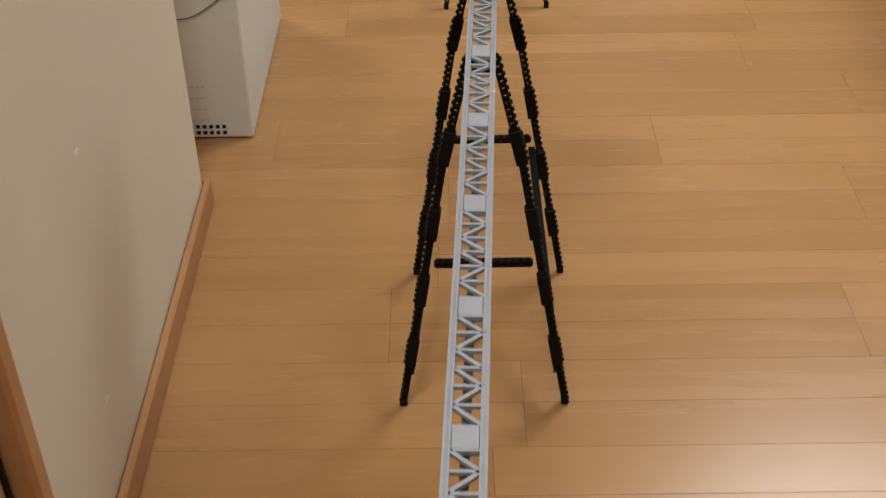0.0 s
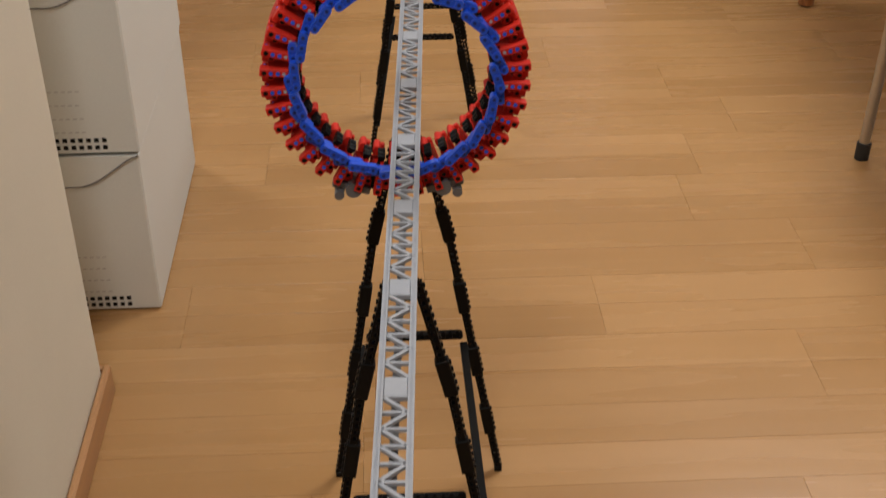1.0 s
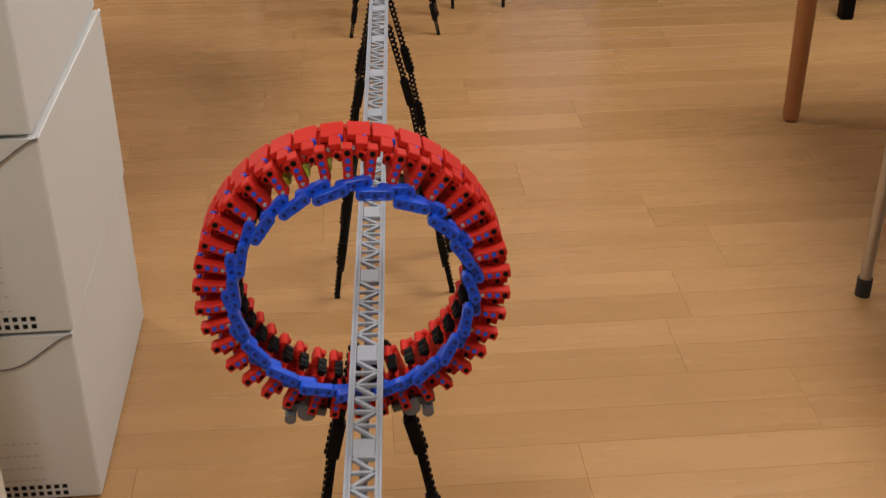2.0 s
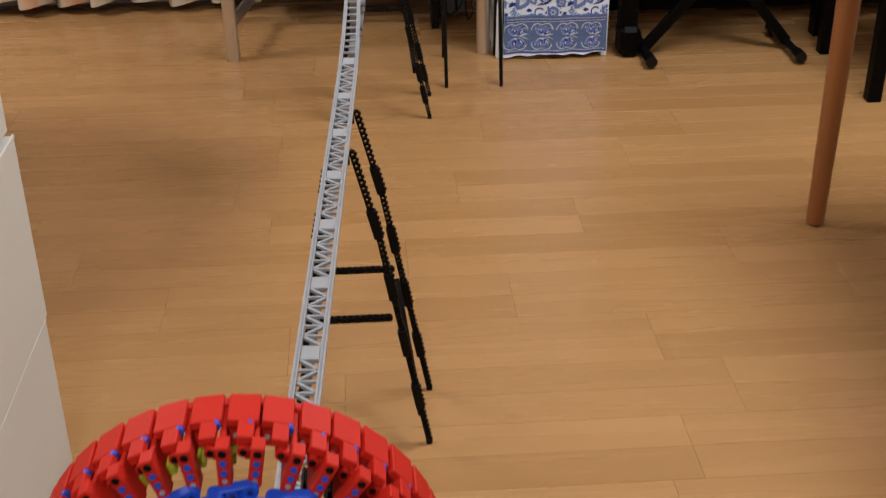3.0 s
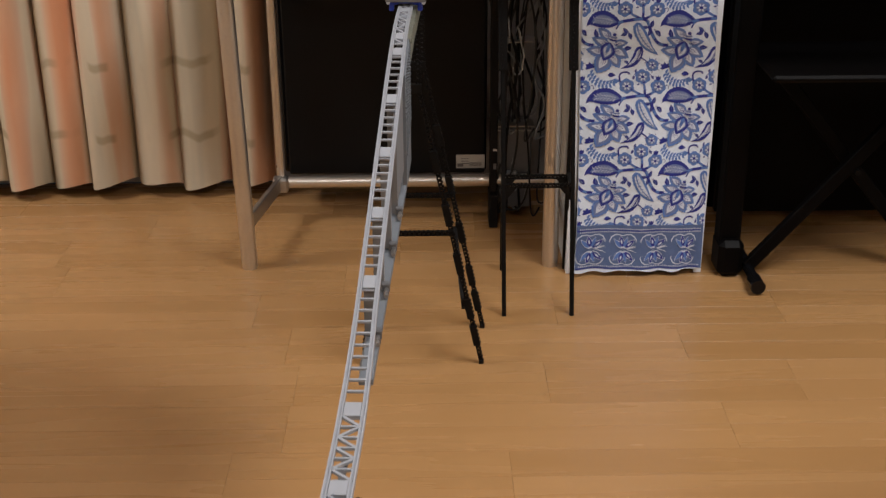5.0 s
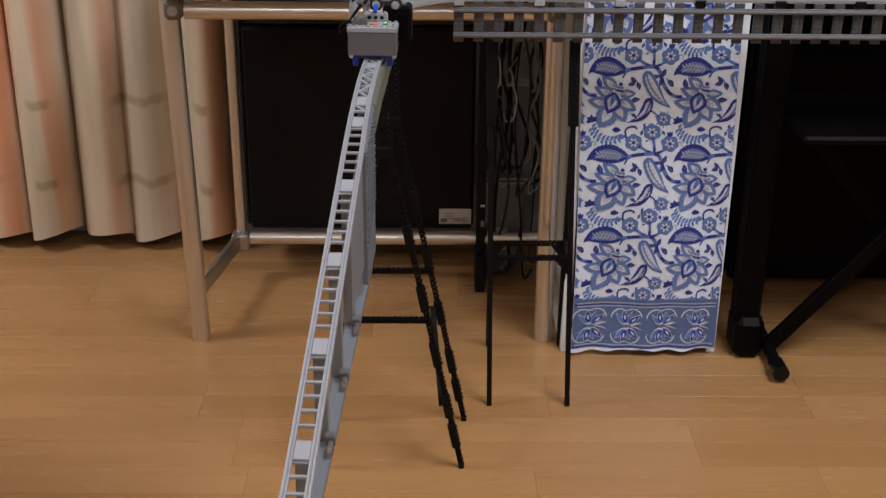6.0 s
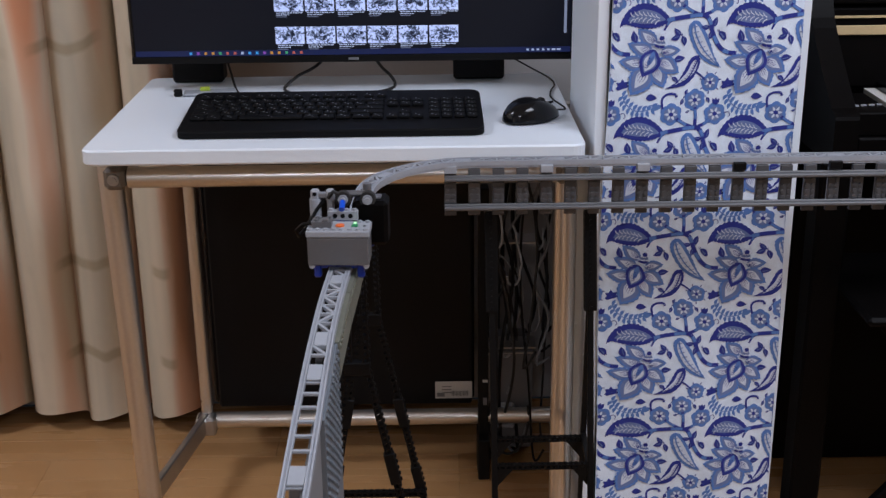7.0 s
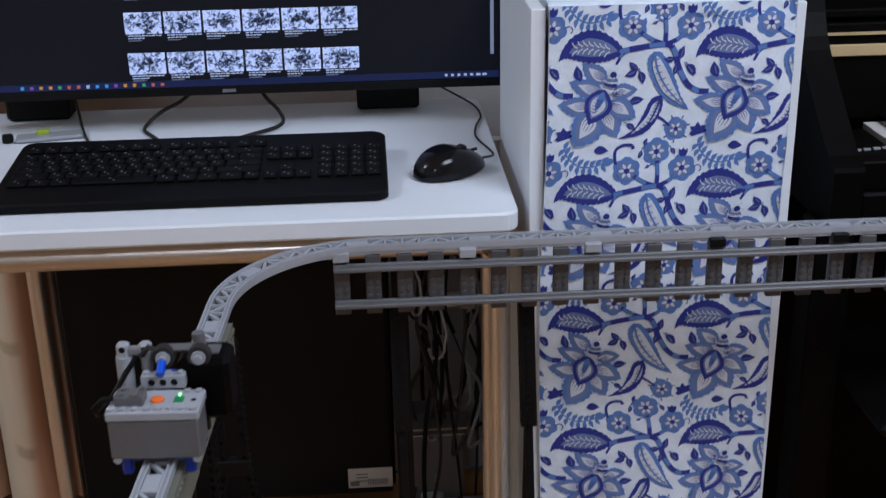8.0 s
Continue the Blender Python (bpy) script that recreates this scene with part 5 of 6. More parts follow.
def motif(x, z):
    """One repeat of the print on its own fine grid; the large leaf is centred on (x, z)."""
    P = lambda a, b: (x + (a - 168) * U, z - (b - 90) * W)
    L = lambda *ab: [P(a, b) for a, b in ab]
    C = lambda *ab: curve(L(*ab), 5)
    half = lambda q: q * U / 2
    # winding stem with lighter lengths
    stem = C((226, 97), (262, 90), (318, 85), (338, 98), (350, 132), (368, 164), (390, 180), (416, 183))
    strip("navy", stem, half(12))
    for q in range(0, len(stem) - 4, 7):
        strip("mid", stem[q:q + 4], half(10), None, 0.0006)
    # great leaf
    top = C((236, 98), (220, 78), (190, 59), (160, 55), (128, 68), (108, 94), (102, 114))
    low = C((236, 98), (214, 110), (192, 116), (164, 117), (138, 112), (116, 107), (102, 114))
    wave = [(px, pz + (0.0011 if i % 2 else -0.0004)) for i, (px, pz) in enumerate(top)]
    wave2 = [(px, pz - (0.0011 if i % 2 else -0.0004)) for i, (px, pz) in enumerate(low)]
    wave[0] = wave2[0] = top[0]
    wave[-1] = wave2[-1] = top[-1]
    band("navy", wave, wave2)
    top = C((222, 95), (206, 82), (186, 73), (160, 70), (138, 80), (122, 98))
    low = C((222, 95), (206, 101), (188, 105), (164, 106), (142, 103), (122, 98))
    band("lilac", top, low)
    rib = C((126, 93), (150, 87), (178, 90), (205, 95), (236, 98))
    strip("mid", rib, half(9), half(5), 0.0004)
    for q in range(2, 15, 2):
        px, pz = rib[q]
        for e in (-1, 1):
            strip("pale", [(px + 0.003, pz + e * 0.0012), (px - 0.001, pz + e * 0.0036), (px - 0.0026, pz + e * 0.0072)], 0.0007, 0.0005, 0.0005)
    # rosettes on their stalks
    for rx, ry in ((250, 48), (313, 13), (371, 51)):
        strip("navy", C((318, 86), ((318 + rx) / 2 + 3, (86 + ry) / 2 + 6), (rx, ry)), half(10), half(8))
        strip("mid", C((318, 86), ((318 + rx) / 2 + 3, (86 + ry) / 2 + 6), (rx, ry))[4:8], half(8), half(7), 0.0006)
        rosette(*P(rx, ry), 30 * U, 6, rx * 0.4)
    for a in (62, 90, 118):
        stamp("navy", leaf_pts(*P(372, 28), a, 20 * U, 5 * U, 0, 5))
    strip("navy", C((396, 50), (407, 46), (412, 54), (408, 60)), half(2))
    strip("navy", C((236, 98), (228, 106), (219, 122)), half(7), half(5))
    strip("mid", C((236, 98), (228, 106), (219, 122))[3:7], half(6), half(5), 0.0006)
    flower(P)
    # pale long leaf and dark slim leaf
    left = C((296, 98), (284, 112), (288, 140), (310, 180), (340, 206), (378, 220))
    right = C((296, 98), (312, 102), (330, 128), (346, 160), (358, 190), (378, 220))
    jag = lambda pts, e: [(px + e * (0.0008 if i % 2 else -0.0002), pz) if 0 < i < len(pts) - 1 else (px, pz) for i, (px, pz) in enumerate(pts)]
    band("mid", jag(left, -1), jag(right, 1), 0.0004)
    left, right = C((298, 106), (293, 122), (300, 146), (322, 182), (366, 212)), C((298, 106), (308, 112), (324, 136), (340, 166), (366, 212))
    band("pale", left, right, 0.0004)
    rib = C((297, 104), (304, 134), (322, 166), (345, 192), (372, 216))
    strip("mid", rib, half(5), half(2), 0.0014)
    for q in range(2, len(rib) - 3, 2):
        px, pz = rib[q]
        strip("lilac", [(px, pz), (px + 0.0042, pz + 0.0012)], 0.0007, 0.0005, 0.0018)
        strip("lilac", [(px, pz), (px - 0.0036, pz - 0.0006)], 0.0007, 0.0005, 0.0018)
    left, right = C((316, 186), (296, 192), (280, 222), (262, 250), (230, 270)), C((316, 186), (320, 206), (308, 236), (280, 262), (230, 270))
    band("navy", jag(left, -1), jag(right, 1), 0.0002)
    left, right = C((312, 196), (298, 204), (286, 228), (254, 262)), C((312, 196), (313, 210), (300, 236), (254, 262))
    band("pale", left, right)
    rib = C((314, 192), (306, 214), (286, 246), (240, 268))
    strip("navy", rib, half(4), half(2), 0.0008)
    for q in range(2, len(rib) - 3):
        px, pz = rib[q]
        strip("navy", [(px - 0.003, pz + 0.0016), (px, pz), (px + 0.003, pz + 0.0006)], 0.0005, None, 0.001)
    # small flower
    strip("navy", C((308, 228), (322, 236), (338, 250)), half(6), half(4))
    rosette(*P(352, 257), 25 * U, 5, 0.4)
    for ang in (15, 60, 110, 160, 215, 265, 320):
        (px, pz), a = P(352, 257), radians(ang)
        strip("navy", [(px + 24 * U * math.cos(a), pz + 24 * U * math.sin(a)), (px + 31 * U * math.cos(a), pz + 31 * U * math.sin(a))], 0.0007)
    for ang in (40, 95, 150, 200):
        stamp("navy", leaf_pts(*P(400, 264), ang, 20 * U, 6 * U, 0, 5))
    strip("navy", L((386, 272), (418, 262)), half(6))
    # fern sprig with its leaves
    rib = C((118, 282), (126, 306), (150, 326), (180, 327), (208, 316))
    strip("mid", rib, half(3))
    for i, (px, pz) in enumerate(rib[2:-1:2]):
        stamp("mid", leaf_pts(px, pz, 62 - i * 2, 20 * U, 4.6 * U, 0.1, 5))
        stamp("mid", leaf_pts(px, pz, 232 + i * 8, 20 * U, 4.6 * U, -0.1, 5))
    stamp("mid", leaf_pts(*P(196, 322), 18, 32 * U, 8 * U, 0, 6))
    stamp("navy", leaf_pts(*P(180, 294), 0, 30 * U, 9 * U, 0.06, 7))
    strip("navy", C((226, 322), (224, 296), (238, 284), (258, 284), (262, 292)), half(6), half(7))
    # loose leaflets on threads
    for a, b, ang, ln in ((264, 134, 135, 26), (262, 134, 205, 28), (268, 136, 285, 28), (340, 116, 175, 24), (346, 126, 255, 24), (352, 116, 75, 28), (366, 128, 315, 30), (248, 198, 12, 32), (148, 154, 105, 34), (86, 128, 300, 28), (246, 240, 320, 22), (300, 40, 200, 12), (280, 8, 250, 18), (345, 8, 300, 18), (286, 286, 70, 16)):
        px, pz = P(a, b)
        stamp("navy", leaf_pts(px, pz, ang, ln * U, ln * 0.27 * U, 0.06, 7))
        strip("navy", [(px, pz), (px - 7 * U * math.cos(radians(ang)), pz - 7 * U * math.sin(radians(ang)))], 0.0004)
        strip("lilac", [(px + ln * U * t * math.cos(radians(ang)), pz + ln * U * t * math.sin(radians(ang))) for t in (0.2, 0.7)], 0.0005, None, 0.0003)


for row in range(-2, 6):
    for col in range(-2, 3):
        motif(0.4465 + 0.148 * col, 0.869 - 0.157 * row)
for k, name in (("navy", "navy blue"), ("mid", "mid blue"), ("lilac", "greyish lilac"), ("pale", "pale blue")):
    tagged(part("printed_pattern", PRINT[k], k, cloth, name + " block print of leaves and flowers"), kind="stuff")
# border with butterflies
g = Geo()
vs = []
for j, z in enumerate(np.linspace(0.018, 0.116, 9)):
    for i in range(NX + 1):
        x = CX0 + 0.0005 + (CX1 - CX0 - 0.001) * i / NX
        vs.append((edge_x(x, z), cloth_y(x, z) - 0.0006, z))
g.put(vs, [(j * (NX + 1) + i, j * (NX + 1) + i + 1, (j + 1) * (NX + 1) + i + 1, (j + 1) * (NX + 1) + i) for j in range(8) for i in range(NX)], True)
part("border_band", g, "slate", cloth, "slate blue border band")
B = {"navy": Geo(), "pale": Geo(), "mid": Geo(), "slate": Geo()}


def stamp_b(colour, pts, lift=0.0012):
    cx, cz = sum(p[0] for p in pts) / len(pts), sum(p[1] for p in pts) / len(pts)
    if not CX0 + 0.004 < cx < CX1 - 0.004:
        return
    n = len(pts)
    flat = [(cx, cz)]
    for f in (0.34, 0.67, 1.0):
        flat += [(cx + (x - cx) * f, cz + (z - cz) * f) for x, z in pts]
    out = [(edge_x(x, z), cloth_y(x, z) - lift, z) for x, z in flat]
    faces = [(0, 1 + i, 1 + (i + 1) % n) for i in range(n)]
    for r in (0, n):
        faces += [(1 + r + i, 1 + r + n + i, 1 + r + n + (i + 1) % n, 1 + r + (i + 1) % n) for i in range(n)]
    B[colour].put(out, faces, True)


for k in range(5):
    x, z = 0.43 + 0.066 * k, 0.062
    for a0, a1, reach in ((32, 150, 0.039), (210, 324, 0.038)):
        for colour, f, lift in (("pale", 1.0, 0.0012), ("slate", 0.94, 0.0016)):
            fan = [(x, z)]
            for i in range(33):
                v = i / 32
                t = radians(a0 + (a1 - a0) * v)
                r = reach * f * (0.78 + 0.19 * abs(math.sin(2 * math.pi * (0.06 + 0.88 * v))) + 0.035 * abs(math.sin(9 * math.pi * v)))
                fan.append((x + r * math.cos(t), z + r * math.sin(t)))
            stamp_b(colour, fan, lift)
        for v, ln, wd, fill in ((0.10, 0.034, 0.0062, "navy"), (0.34, 0.030, 0.0046, "mid"), (0.58, 0.032, 0.0062, "navy"), (0.82, 0.031, 0.0050, "mid")):
            ang = a0 + (a1 - a0) * (v if a0 < 90 else 1 - v)
            t = radians(ang)
            stamp_b("pale", leaf_pts(x + 0.003 * math.cos(t), z + 0.003 * math.sin(t), ang, ln * 0.94, wd, 0, 8), 0.0020)
            stamp_b(fill, leaf_pts(x + 0.006 * math.cos(t), z + 0.006 * math.sin(t), ang, ln * 0.80, wd * 0.80, 0, 8), 0.0024)
            if fill == "navy":
                stamp_b("pale", leaf_pts(x + 0.013 * math.cos(t), z + 0.013 * math.sin(t), ang, ln * 0.36, wd * 0.30, 0, 6), 0.0028)
    for ang in (-17, 16, 24):
        stamp_b("pale", leaf_pts(x + 0.008 * math.cos(radians(ang)), z, ang, 0.024, 0.0010, 0.06, 6), 0.0024)
for z, c in ((0.108, "pale"), (0.1015, "pale"), (0.025, "pale")):
    for i in range(70):
        x = CX0 + 0.004 + i * 0.0039
        stamp_b(c, [(x - 0.001, z - 0.0013), (x + 0.001, z - 0.0013), (x + 0.001, z + 0.0013), (x - 0.001, z + 0.0013)], 0.0012)
for i in range(40):
    x = CX0 + 0.004 + i * 0.0068
    for z in (0.105, 0.0205):
        stamp_b("navy", [(x - 0.0025, z - 0.0016), (x + 0.0025, z - 0.0019), (x + 0.003, z + 0.0017), (x - 0.002, z + 0.0016)], 0.0010)
for k in B:
    tagged(part("printed_border", B[k], k, cloth, "butterflies and dotted lines of the border"), kind="stuff")

# ---- curtain ----
m, nt, b = nodes_of("curtain_fabric")
v = coords(nt, (8.0, 8.0, 0.9))
n1 = add(nt, "ShaderNodeTexNoise", Scale=1.0, Detail=3.0, Distortion=0.3)
nt.links.new(v, n1.inputs["Vector"])
r = nt.nodes.new("ShaderNodeValToRGB")
r.color_ramp.elements[0].position, r.color_ramp.elements[0].color = 0.33, (0.47, 0.43, 0.34, 1)
r.color_ramp.elements[1].position, r.color_ramp.elements[1].color = 0.72, (0.66, 0.31, 0.17, 1)
for pos, c in ((0.41, (0.58, 0.51, 0.39)), (0.50, (0.66, 0.57, 0.44)), (0.55, (0.67, 0.48, 0.35)), (0.63, (0.67, 0.39, 0.25))):
    e = r.color_ramp.elements.new(pos)
    e.color = (*c, 1)
# peach stripes run down the cloth
tc = nt.nodes.new("ShaderNodeTexCoord")
sep = nt.nodes.new("ShaderNodeSeparateXYZ")
nt.links.new(tc.outputs["Object"], sep.inputs[0])
phase = nt.nodes.new("ShaderNodeMath")
phase.operation = "MULTIPLY_ADD"
phase.inputs[1].default_value, phase.inputs[2].default_value = 2 * math.pi / 0.118, 2 * math.pi * 0.546 / 0.118
nt.links.new(sep.outputs[0], phase.inputs[0])
stripe = nt.nodes.new("ShaderNodeMath")
stripe.operation = "COSINE"
nt.links.new(phase.outputs[0], stripe.inputs[0])
soft_n = nt.nodes.new("ShaderNodeMath")
soft_n.operation = "MULTIPLY_ADD"
soft_n.inputs[1].default_value, soft_n.inputs[2].default_value = 0.85, 0.065
nt.links.new(n1.outputs[0], soft_n.inputs[0])
painted = nt.nodes.new("ShaderNodeMath")
painted.operation = "MULTIPLY_ADD"
painted.inputs[1].default_value = 0.095
nt.links.new(stripe.outputs[0], painted.inputs[0])
nt.links.new(soft_n.outputs[0], painted.inputs[2])
nt.links.new(painted.outputs[0], r.inputs[0])
# two rows of broken olive-brown dashes
v2 = coords(nt, (11, 3, 0.4))
n2 = add(nt, "ShaderNodeTexNoise", Scale=1.0, Detail=2.0)
nt.links.new(v2, n2.inputs["Vector"])
wob = nt.nodes.new("ShaderNodeMath")
wob.operation = "MULTIPLY_ADD"
wob.inputs[1].default_value = 0.10
nt.links.new(n2.outputs[0], wob.inputs[0])
nt.links.new(sep.outputs[2], wob.inputs[2])
rows_sum = None
for height in (0.215, 0.395, 0.80, 1.2):
    d = nt.nodes.new("ShaderNodeMath")
    d.operation = "SUBTRACT"
    d.inputs[1].default_value = height
    nt.links.new(wob.outputs[0], d.inputs[0])
    ab = nt.nodes.new("ShaderNodeMath")
    ab.operation = "ABSOLUTE"
    nt.links.new(d.outputs[0], ab.inputs[0])
    band = nt.nodes.new("ShaderNodeMapRange")
    band.inputs[1].default_value, band.inputs[2].default_value, band.inputs[3].default_value, band.inputs[4].default_value = 0.006, 0.014, 1, 0
    nt.links.new(ab.outputs[0], band.inputs[0])
    if rows_sum is None:
        rows_sum = band
    else:
        tot = nt.nodes.new("ShaderNodeMath")
        nt.links.new(rows_sum.outputs[0], tot.inputs[0])
        nt.links.new(band.outputs[0], tot.inputs[1])
        rows_sum = tot
g2 = nt.nodes.new("ShaderNodeMapRange")
g2.inputs[1].default_value, g2.inputs[2].default_value, g2.inputs[4].default_value = 0.46, 0.54, 0.5
n3 = add(nt, "ShaderNodeTexNoise", Scale=1.0, Detail=1.0)
nt.links.new(coords(nt, (12, 2, 0.2)), n3.inputs["Vector"])
nt.links.new(n3.outputs[0], g2.inputs[0])
mu = nt.nodes.new("ShaderNodeMath")
mu.operation = "MULTIPLY"
nt.links.new(rows_sum.outputs[0], mu.inputs[0])
nt.links.new(g2.outputs[0], mu.inputs[1])
mx = nt.nodes.new("ShaderNodeMix")
mx.data_type = "RGBA"
mx.inputs[7].default_value = (0.27, 0.20, 0.10, 1)
nt.links.new(mu.outputs[0], mx.inputs[0])
nt.links.new(r.outputs[0], mx.inputs[6])
nt.links.new(mx.outputs[2], b.inputs["Base Color"])
b.inputs["Roughness"].default_value = 0.85
b.inputs["Specular IOR Level"].default_value = 0.2
v4 = add(nt, "ShaderNodeTexNoise", Scale=600.0, Detail=2.0)
bp = add(nt, "ShaderNodeBump", Strength=0.2, Distance=0.0005)
nt.links.new(v4.outputs[0], bp.inputs["Height"])
nt.links.new(bp.outputs[0], b.inputs["Normal"])
M["curtain"] = m


def curtain(x0, x1, seed, label):
    rnd = random.Random(seed)
    g = Geo()
    n = int((x1 - x0) / 0.006)
    ph = [rnd.uniform(0, 6) for _ in range(4)]
    fold = lambda x, z: 0.033 * math.sin(x * 57 + 0.5 * math.sin(x * 9 + ph[0]) + 0.25 * math.sin(z * 2.1 + ph[1])) + 0.018 * math.sin(x * 31 + ph[2] + 0.3 * z) - 0.014
    zs = [0.0] + list(np.linspace(0.03, 2.3, 24))
    for off, flip in ((0.0, False), (0.003, True)):
        vs = []
        for j, z in enumerate(zs):
            for i in range(n + 1):
                x = x0 + (x1 - x0) * i / n
                h = 0.030 + 0.011 * math.sin(x * 57 + 2.2 + 0.5 * math.sin(x * 9 + ph[0])) + 0.006 * math.sin(x * 17)
                vs.append((x + 0.018 * math.cos(x * 57 + 0.5 * math.sin(x * 9 + ph[0])) * (0 < i < n), 4.638 + fold(x, z) + off, h if j == 0 else max(z, h + 0.004)))
        fs = [(j * (n + 1) + i, j * (n + 1) + i + 1, (j + 1) * (n + 1) + i + 1, (j + 1) * (n + 1) + i) for j in range(len(zs) - 1) for i in range(n)]
        g.put(vs, [q[::-1] for q in fs] if flip else fs, True)
    return solo("curtain", g, "curtain", label, "curtain")


curtain(-2.34, -0.285, 3, "cream curtain with peach painted stripes hanging to the floor")

# ---- digital piano ----
piano = thing("piano", "black upright piano with open keyboard", "piano", (0.0, 4.12, 0.0))
prof = [(0.0, 0.655), (0.0, 0.722), (0.002, 0.727), (0.008, 0.730)] + curve([(0.022, 0.735), (0.075, 0.775), (0.15, 0.842), (0.178, 0.905), (0.186, 0.96), (0.20, 1.0), (0.24, 1.02)], 5) + [(0.42, 1.02), (0.42, 0.655)]
for x0, x1 in ((0.722, 0.757), (2.02, 2.055)):
    g = Geo()
    n = len(prof)
    vs = [(x, y, z) for x in (x0, x1) for y, z in prof]
    g.put(vs, [tuple(range(n))[::-1], tuple(range(n, 2 * n))] + [(i, (i + 1) % n, n + (i + 1) % n, n + i) for i in range(n)])
    part("cheek", g, "ebony", piano)
    xa = (x0 + x1) / 2 - 0.006
    part("leg", Geo().box((xa, 0.03, 0.36), (0.046, 0.05, 0.6), 0.004), "ebony", piano)
    part("foot", Geo().box((xa + 0.001, 0.02, 0.042), (0.054, 0.08, 0.082), 0.012), "ebony", piano, "rounded black foot block")
part("key_bed", Geo().box((1.39, 0.14, 0.675), (1.264, 0.27, 0.04), 0.003), "ebony", piano)
part("key_block", Geo().box((0.785, 0.08, 0.712), (0.052, 0.13, 0.034), 0.002), "ebony", piano)
for i in range(4):
    part("button", Geo().box((0.768 + i * 0.012, 0.055 + 0.002 * i, 0.7305), (0.008, 0.004, 0.002)), "lgrey", piano)
ivory = mesh_of("white_key", Geo().box((0, 0.0, 0), (0.0226, 0.145, 0.02), 0.0008), "ivory")
for i in range(51):
    part("white_key", ivory, None, piano, m=pose(0.824 + i * 0.0235, 0.082, 0.724))
sharp = mesh_of("black_key", Geo().box((0, 0, 0), (0.011, 0.09, 0.014), 0.002), "gloss")
for i in range(50):
    if i % 7 not in (2, 6):
        part("black_key", sharp, None, piano, m=pose(0.836 + i * 0.0235, 0.113, 0.739))
part("fall_board", Geo().box((1.39, 0.19, 0.79), (1.262, 0.02, 0.12), 0.002), "ebony", piano)
part("felt_strip", Geo().box((1.39, 0.177, 0.818), (1.262, 0.006, 0.014), 0.001).box((1.39, 0.178, 0.838), (1.262, 0.005, 0.003)), "cream", piano, "cream strip along the open lid")
part("upper_panel", Geo().box((1.39, 0.24, 0.97), (1.262, 0.02, 0.24), 0.002).box((1.39, 0.187, 0.862), (1.262, 0.016, 0.01), 0.002), "ebony", piano)
part("lower_panel", Geo().box((1.39, 0.27, 0.35), (1.264, 0.02, 0.62), 0.002), "ebony", piano)
part("back", Geo().box((1.39, 0.4, 0.55), (1.3, 0.02, 1.1), 0.002), "ebony", piano)
part("inner_leg", Geo().box((1.29, 0.13, 0.33), (0.045, 0.045, 0.66), 0.003), "ebony", piano)

# ---- folding bench ----
bench = thing("piano_bench", "black folding bench with crossed tube legs before the piano", "bench", (0.967, 4.126, 0))
part("seat", Geo().box((0, 0, 0.468), (0.43, 0.27, 0.014), 0.005), "ebony", bench)
for e in (-1, 1):
    part("cross_leg", Geo().beam((e * 0.195, e * 0.012, 0.022), (-e * 0.17, e * 0.012, 0.455), 0.028, 0.018, (0, 1, 0), 0.003), "ebony", bench)
    tube = part("foot_tube", Geo().cyl((e * 0.195, -0.095, 0.021), (e * 0.19, 0.13, 0.021), 0.0115, 16), "gloss", bench)
    part("end_cap", Geo().cyl((e * 0.195, -0.115, 0.02), (e * 0.195, -0.075, 0.02), 0.0155, 16), "gloss", tube)
    part("end_cap", Geo().cyl((e * 0.19, 0.1, 0.02), (e * 0.19, 0.135, 0.02), 0.0155, 16), "gloss", tube)
part("pivot_bolt", Geo().cyl((0.012, -0.03, 0.238), (0.012, 0.03, 0.238), 0.006, 12), "black", bench)

# ---- stool with square legs ----
stool = thing("stool", "black wooden stool with square legs", "stool", (1.43, 3.93, 0))
for x in (-0.176, 0.176):
    for y in (-0.17, 0.17):
        part("leg", Geo().box((x, y, 0.22), (0.034, 0.034, 0.44), 0.003), "ebony", stool)
part("seat", Geo().box((0, 0, 0.455), (0.4, 0.39, 0.03), 0.006), "ebony", stool)

# ---- dining table and chair ----
table = thing("dining_table", "wooden dining table with round tapered legs", "table", (1.30, 2.70, 0))
for x in (-0.398, 0.45):
    for y in (-0.44, 0.442):
        leg = part("leg", Geo().lathe([(0.0165, 0.004), (0.0175, 0.01), (0.0215, 0.45), (0.023, 0.67)], 24, Matrix.Translation((x, y, 0))), "legwood", table, "orange-brown round tapered leg")
        part("glide", Geo().cyl((x, y, 0), (x, y, 0.006), 0.0125, 16), "rubber", leg)
part("tabletop", Geo().prism(rounded(-0.424, 0.50, -0.466, 0.468, 0.04), 0.67, 0.7), "legwood", table)
chair = thing("dining_chair", "chair with grey tube legs and black feet", "chair", (0.99, 2.22, 0))
for x in (-0.2, 0.2):
    for y in (-0.15, 0.22):
        leg = part("leg", Geo().cyl((x, y, 0.012), (x * 0.985, y, 0.44), 0.0095, 16), "steel", chair)
        part("rubber_foot", Geo().cyl((x, y, 0), (x, y, 0.032), 0.0125, 16), "rubber", leg)
part("seat", Geo().box((0, 0.05, 0.452), (0.40, 0.38, 0.03), 0.01), "dark", chair)

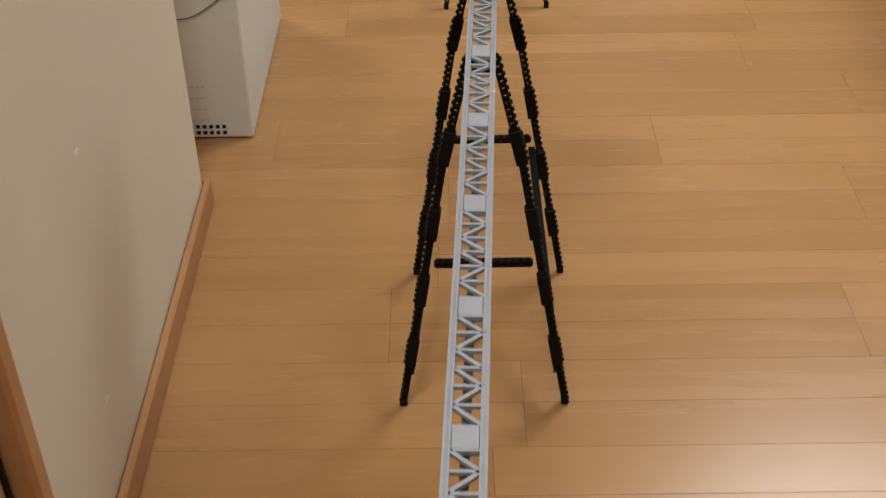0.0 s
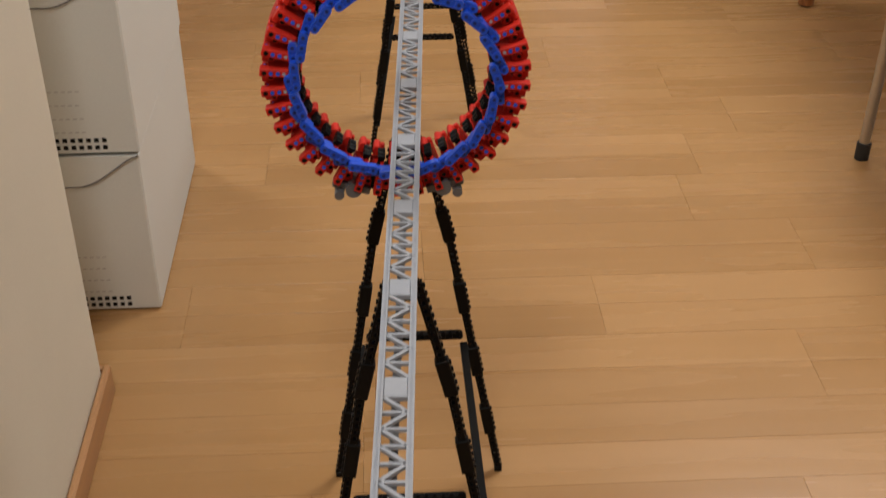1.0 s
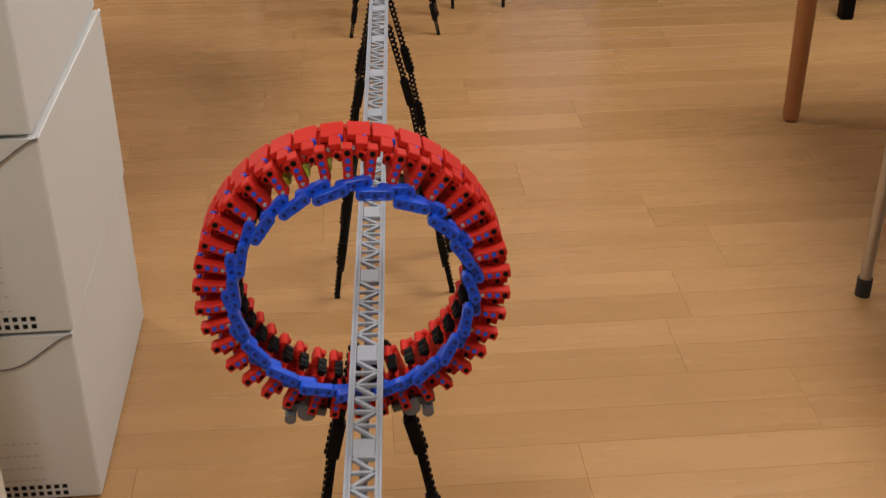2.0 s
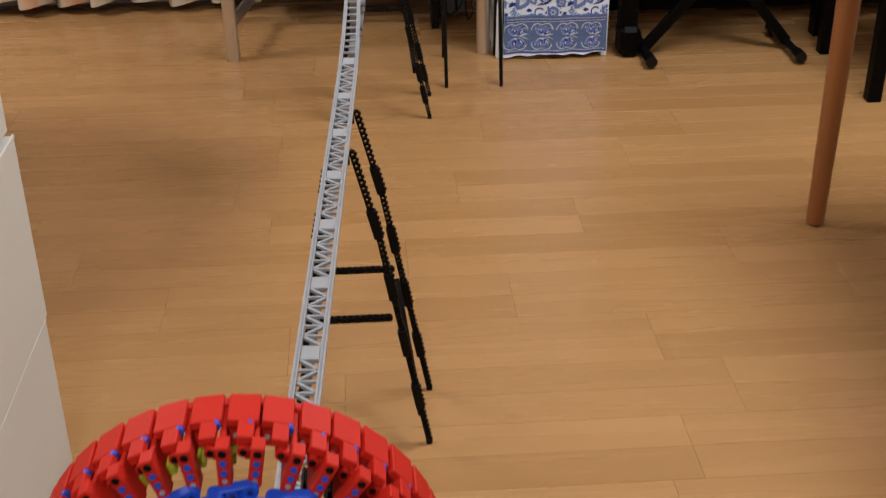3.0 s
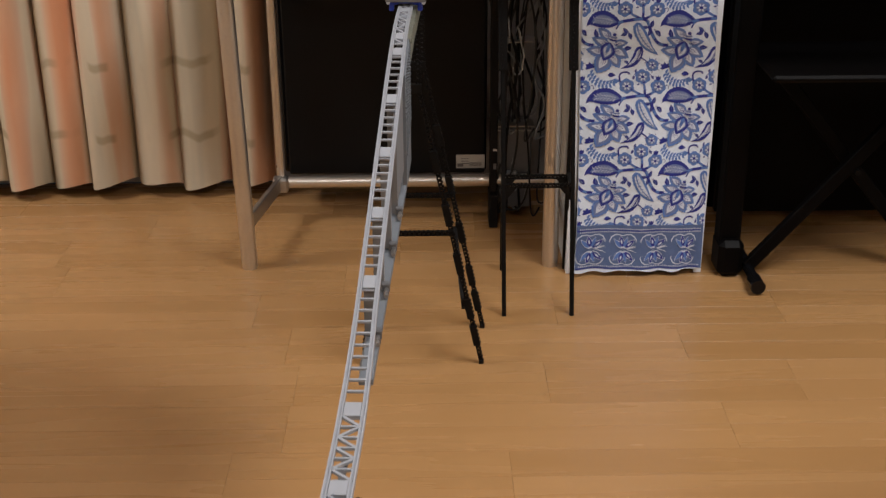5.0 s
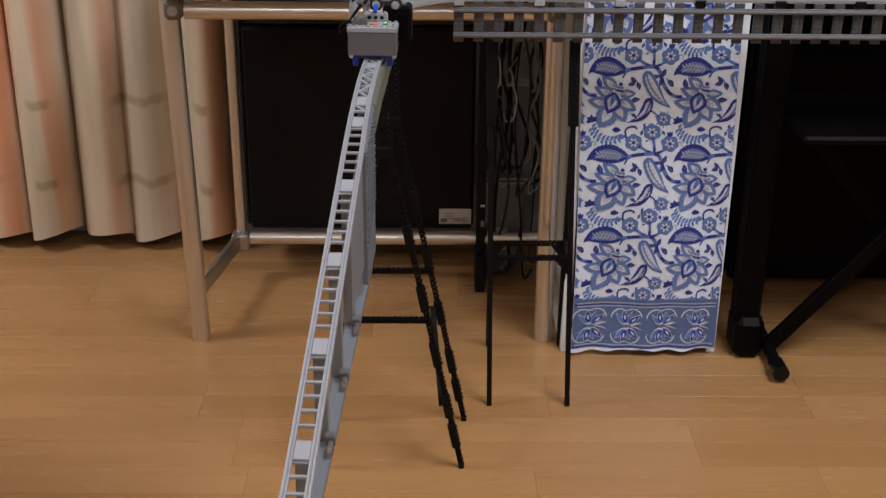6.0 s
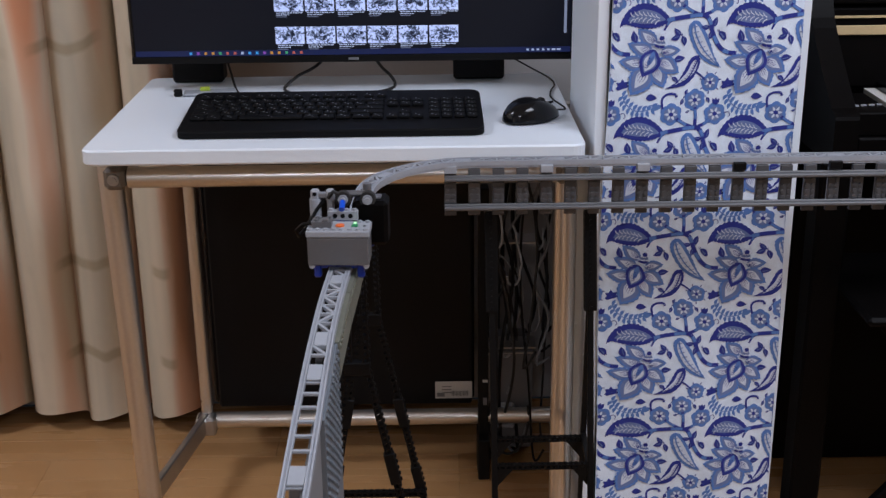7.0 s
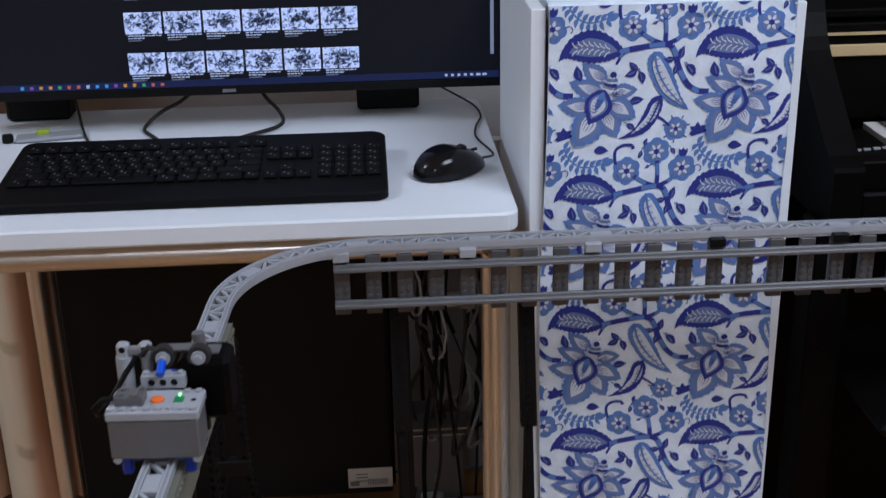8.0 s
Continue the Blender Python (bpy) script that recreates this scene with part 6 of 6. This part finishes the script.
# ---- side table past the boxes ----
side = thing("side_table", "round orange-brown wooden side table with splayed legs", "table", (-1.03, 3.45, 0))
for ang in (4, 94, 184, 274):
    c, n = math.cos(radians(ang)), math.sin(radians(ang))
    leg = part("leg", Geo().cyl((0.325 * c, 0.325 * n, 0.004), (0.20 * c, 0.20 * n, 0.655), 0.0115, 16, 0.017), "legwood", side, "round splayed leg")
    part("glide", Geo().cyl((0.326 * c, 0.326 * n, 0), (0.325 * c, 0.325 * n, 0.005), 0.010, 12), "rubber", leg)
part("apron", Geo().lathe([(0.24, 0.60), (0.25, 0.60), (0.25, 0.665), (0.24, 0.665)], 36), "legwood", side)
part("tabletop", Geo().lathe([(0.36, 0.665), (0.378, 0.670), (0.380, 0.680), (0.376, 0.690)], 48), "legwood", side)

# ---- chips in the wallpaper of the wall end ----
pier = bpy.data.objects["wall_pier"]
rnd = random.Random(8)
M["chip"] = mat("bare_plaster", (0.72, 0.68, 0.60), 0.8)
for i in range(6):
    y, z, w = rnd.uniform(1.2, 1.8), rnd.uniform(0.10, 0.85), rnd.uniform(0.0015, 0.0045)
    n = 7
    rim = [(w * rnd.uniform(0.5, 1.1) * math.cos(2 * math.pi * k / n), w * rnd.uniform(0.8, 1.9) * math.sin(2 * math.pi * k / n)) for k in range(n)]
    part("chip", Geo().prism(rim, 0, 0.0007), "chip", pier, "pale chip in the wallpaper", pose(WX - 0.0001, y, z, 0, 90, 0))

# ---- floor strips: boards of two strips that share their end joints ----
PW = 0.0746
rnd = random.Random(11)
near = 0
meshes = {}
rest = Geo()
PHASE = 1.653
for board in range(-20, 23):
    x = X0 + rnd.uniform(-0.6, 0)
    joints = []
    while x < X1:
        ln = rnd.choice((0.455, 0.606, 0.606, 0.758))
        joints.append((max(x, X0), min(x + ln, X1)))
        x += ln
    for strip_row in (0, 1):
        y = PHASE + (2 * board + strip_row + 0.5) * PW
        if not Y0 < y < Y1:
            continue
        for a, b in joints:
            if b - a < 0.02:
                continue
            wide = PW - 0.0002 - 0.0002 * strip_row
            if 1.0 < y < 4.4 and b > -0.7 and a < 1.15 and near < 299:
                key = (round(b - a, 3), strip_row)
                if key not in meshes:
                    meshes[key] = mesh_of("plank", Geo().box((0, 0, 0), (key[0] - 0.0003, wide, 0.012), 0.00018), "floor")
                part("plank", meshes[key], None, FLOOR, m=pose((a + b) / 2, y, -0.006 + rnd.uniform(-0.00004, 0.00004)))
                near += 1
            else:
                rest.box(((a + b) / 2, y, -0.006), (b - a - 0.0003, wide, 0.012), 0.00018)
part("planks_beyond", rest, "floor", FLOOR)
tagged(bpy.data.objects["planks_beyond"], "honey oak strips of the outer floor", kind="stuff")
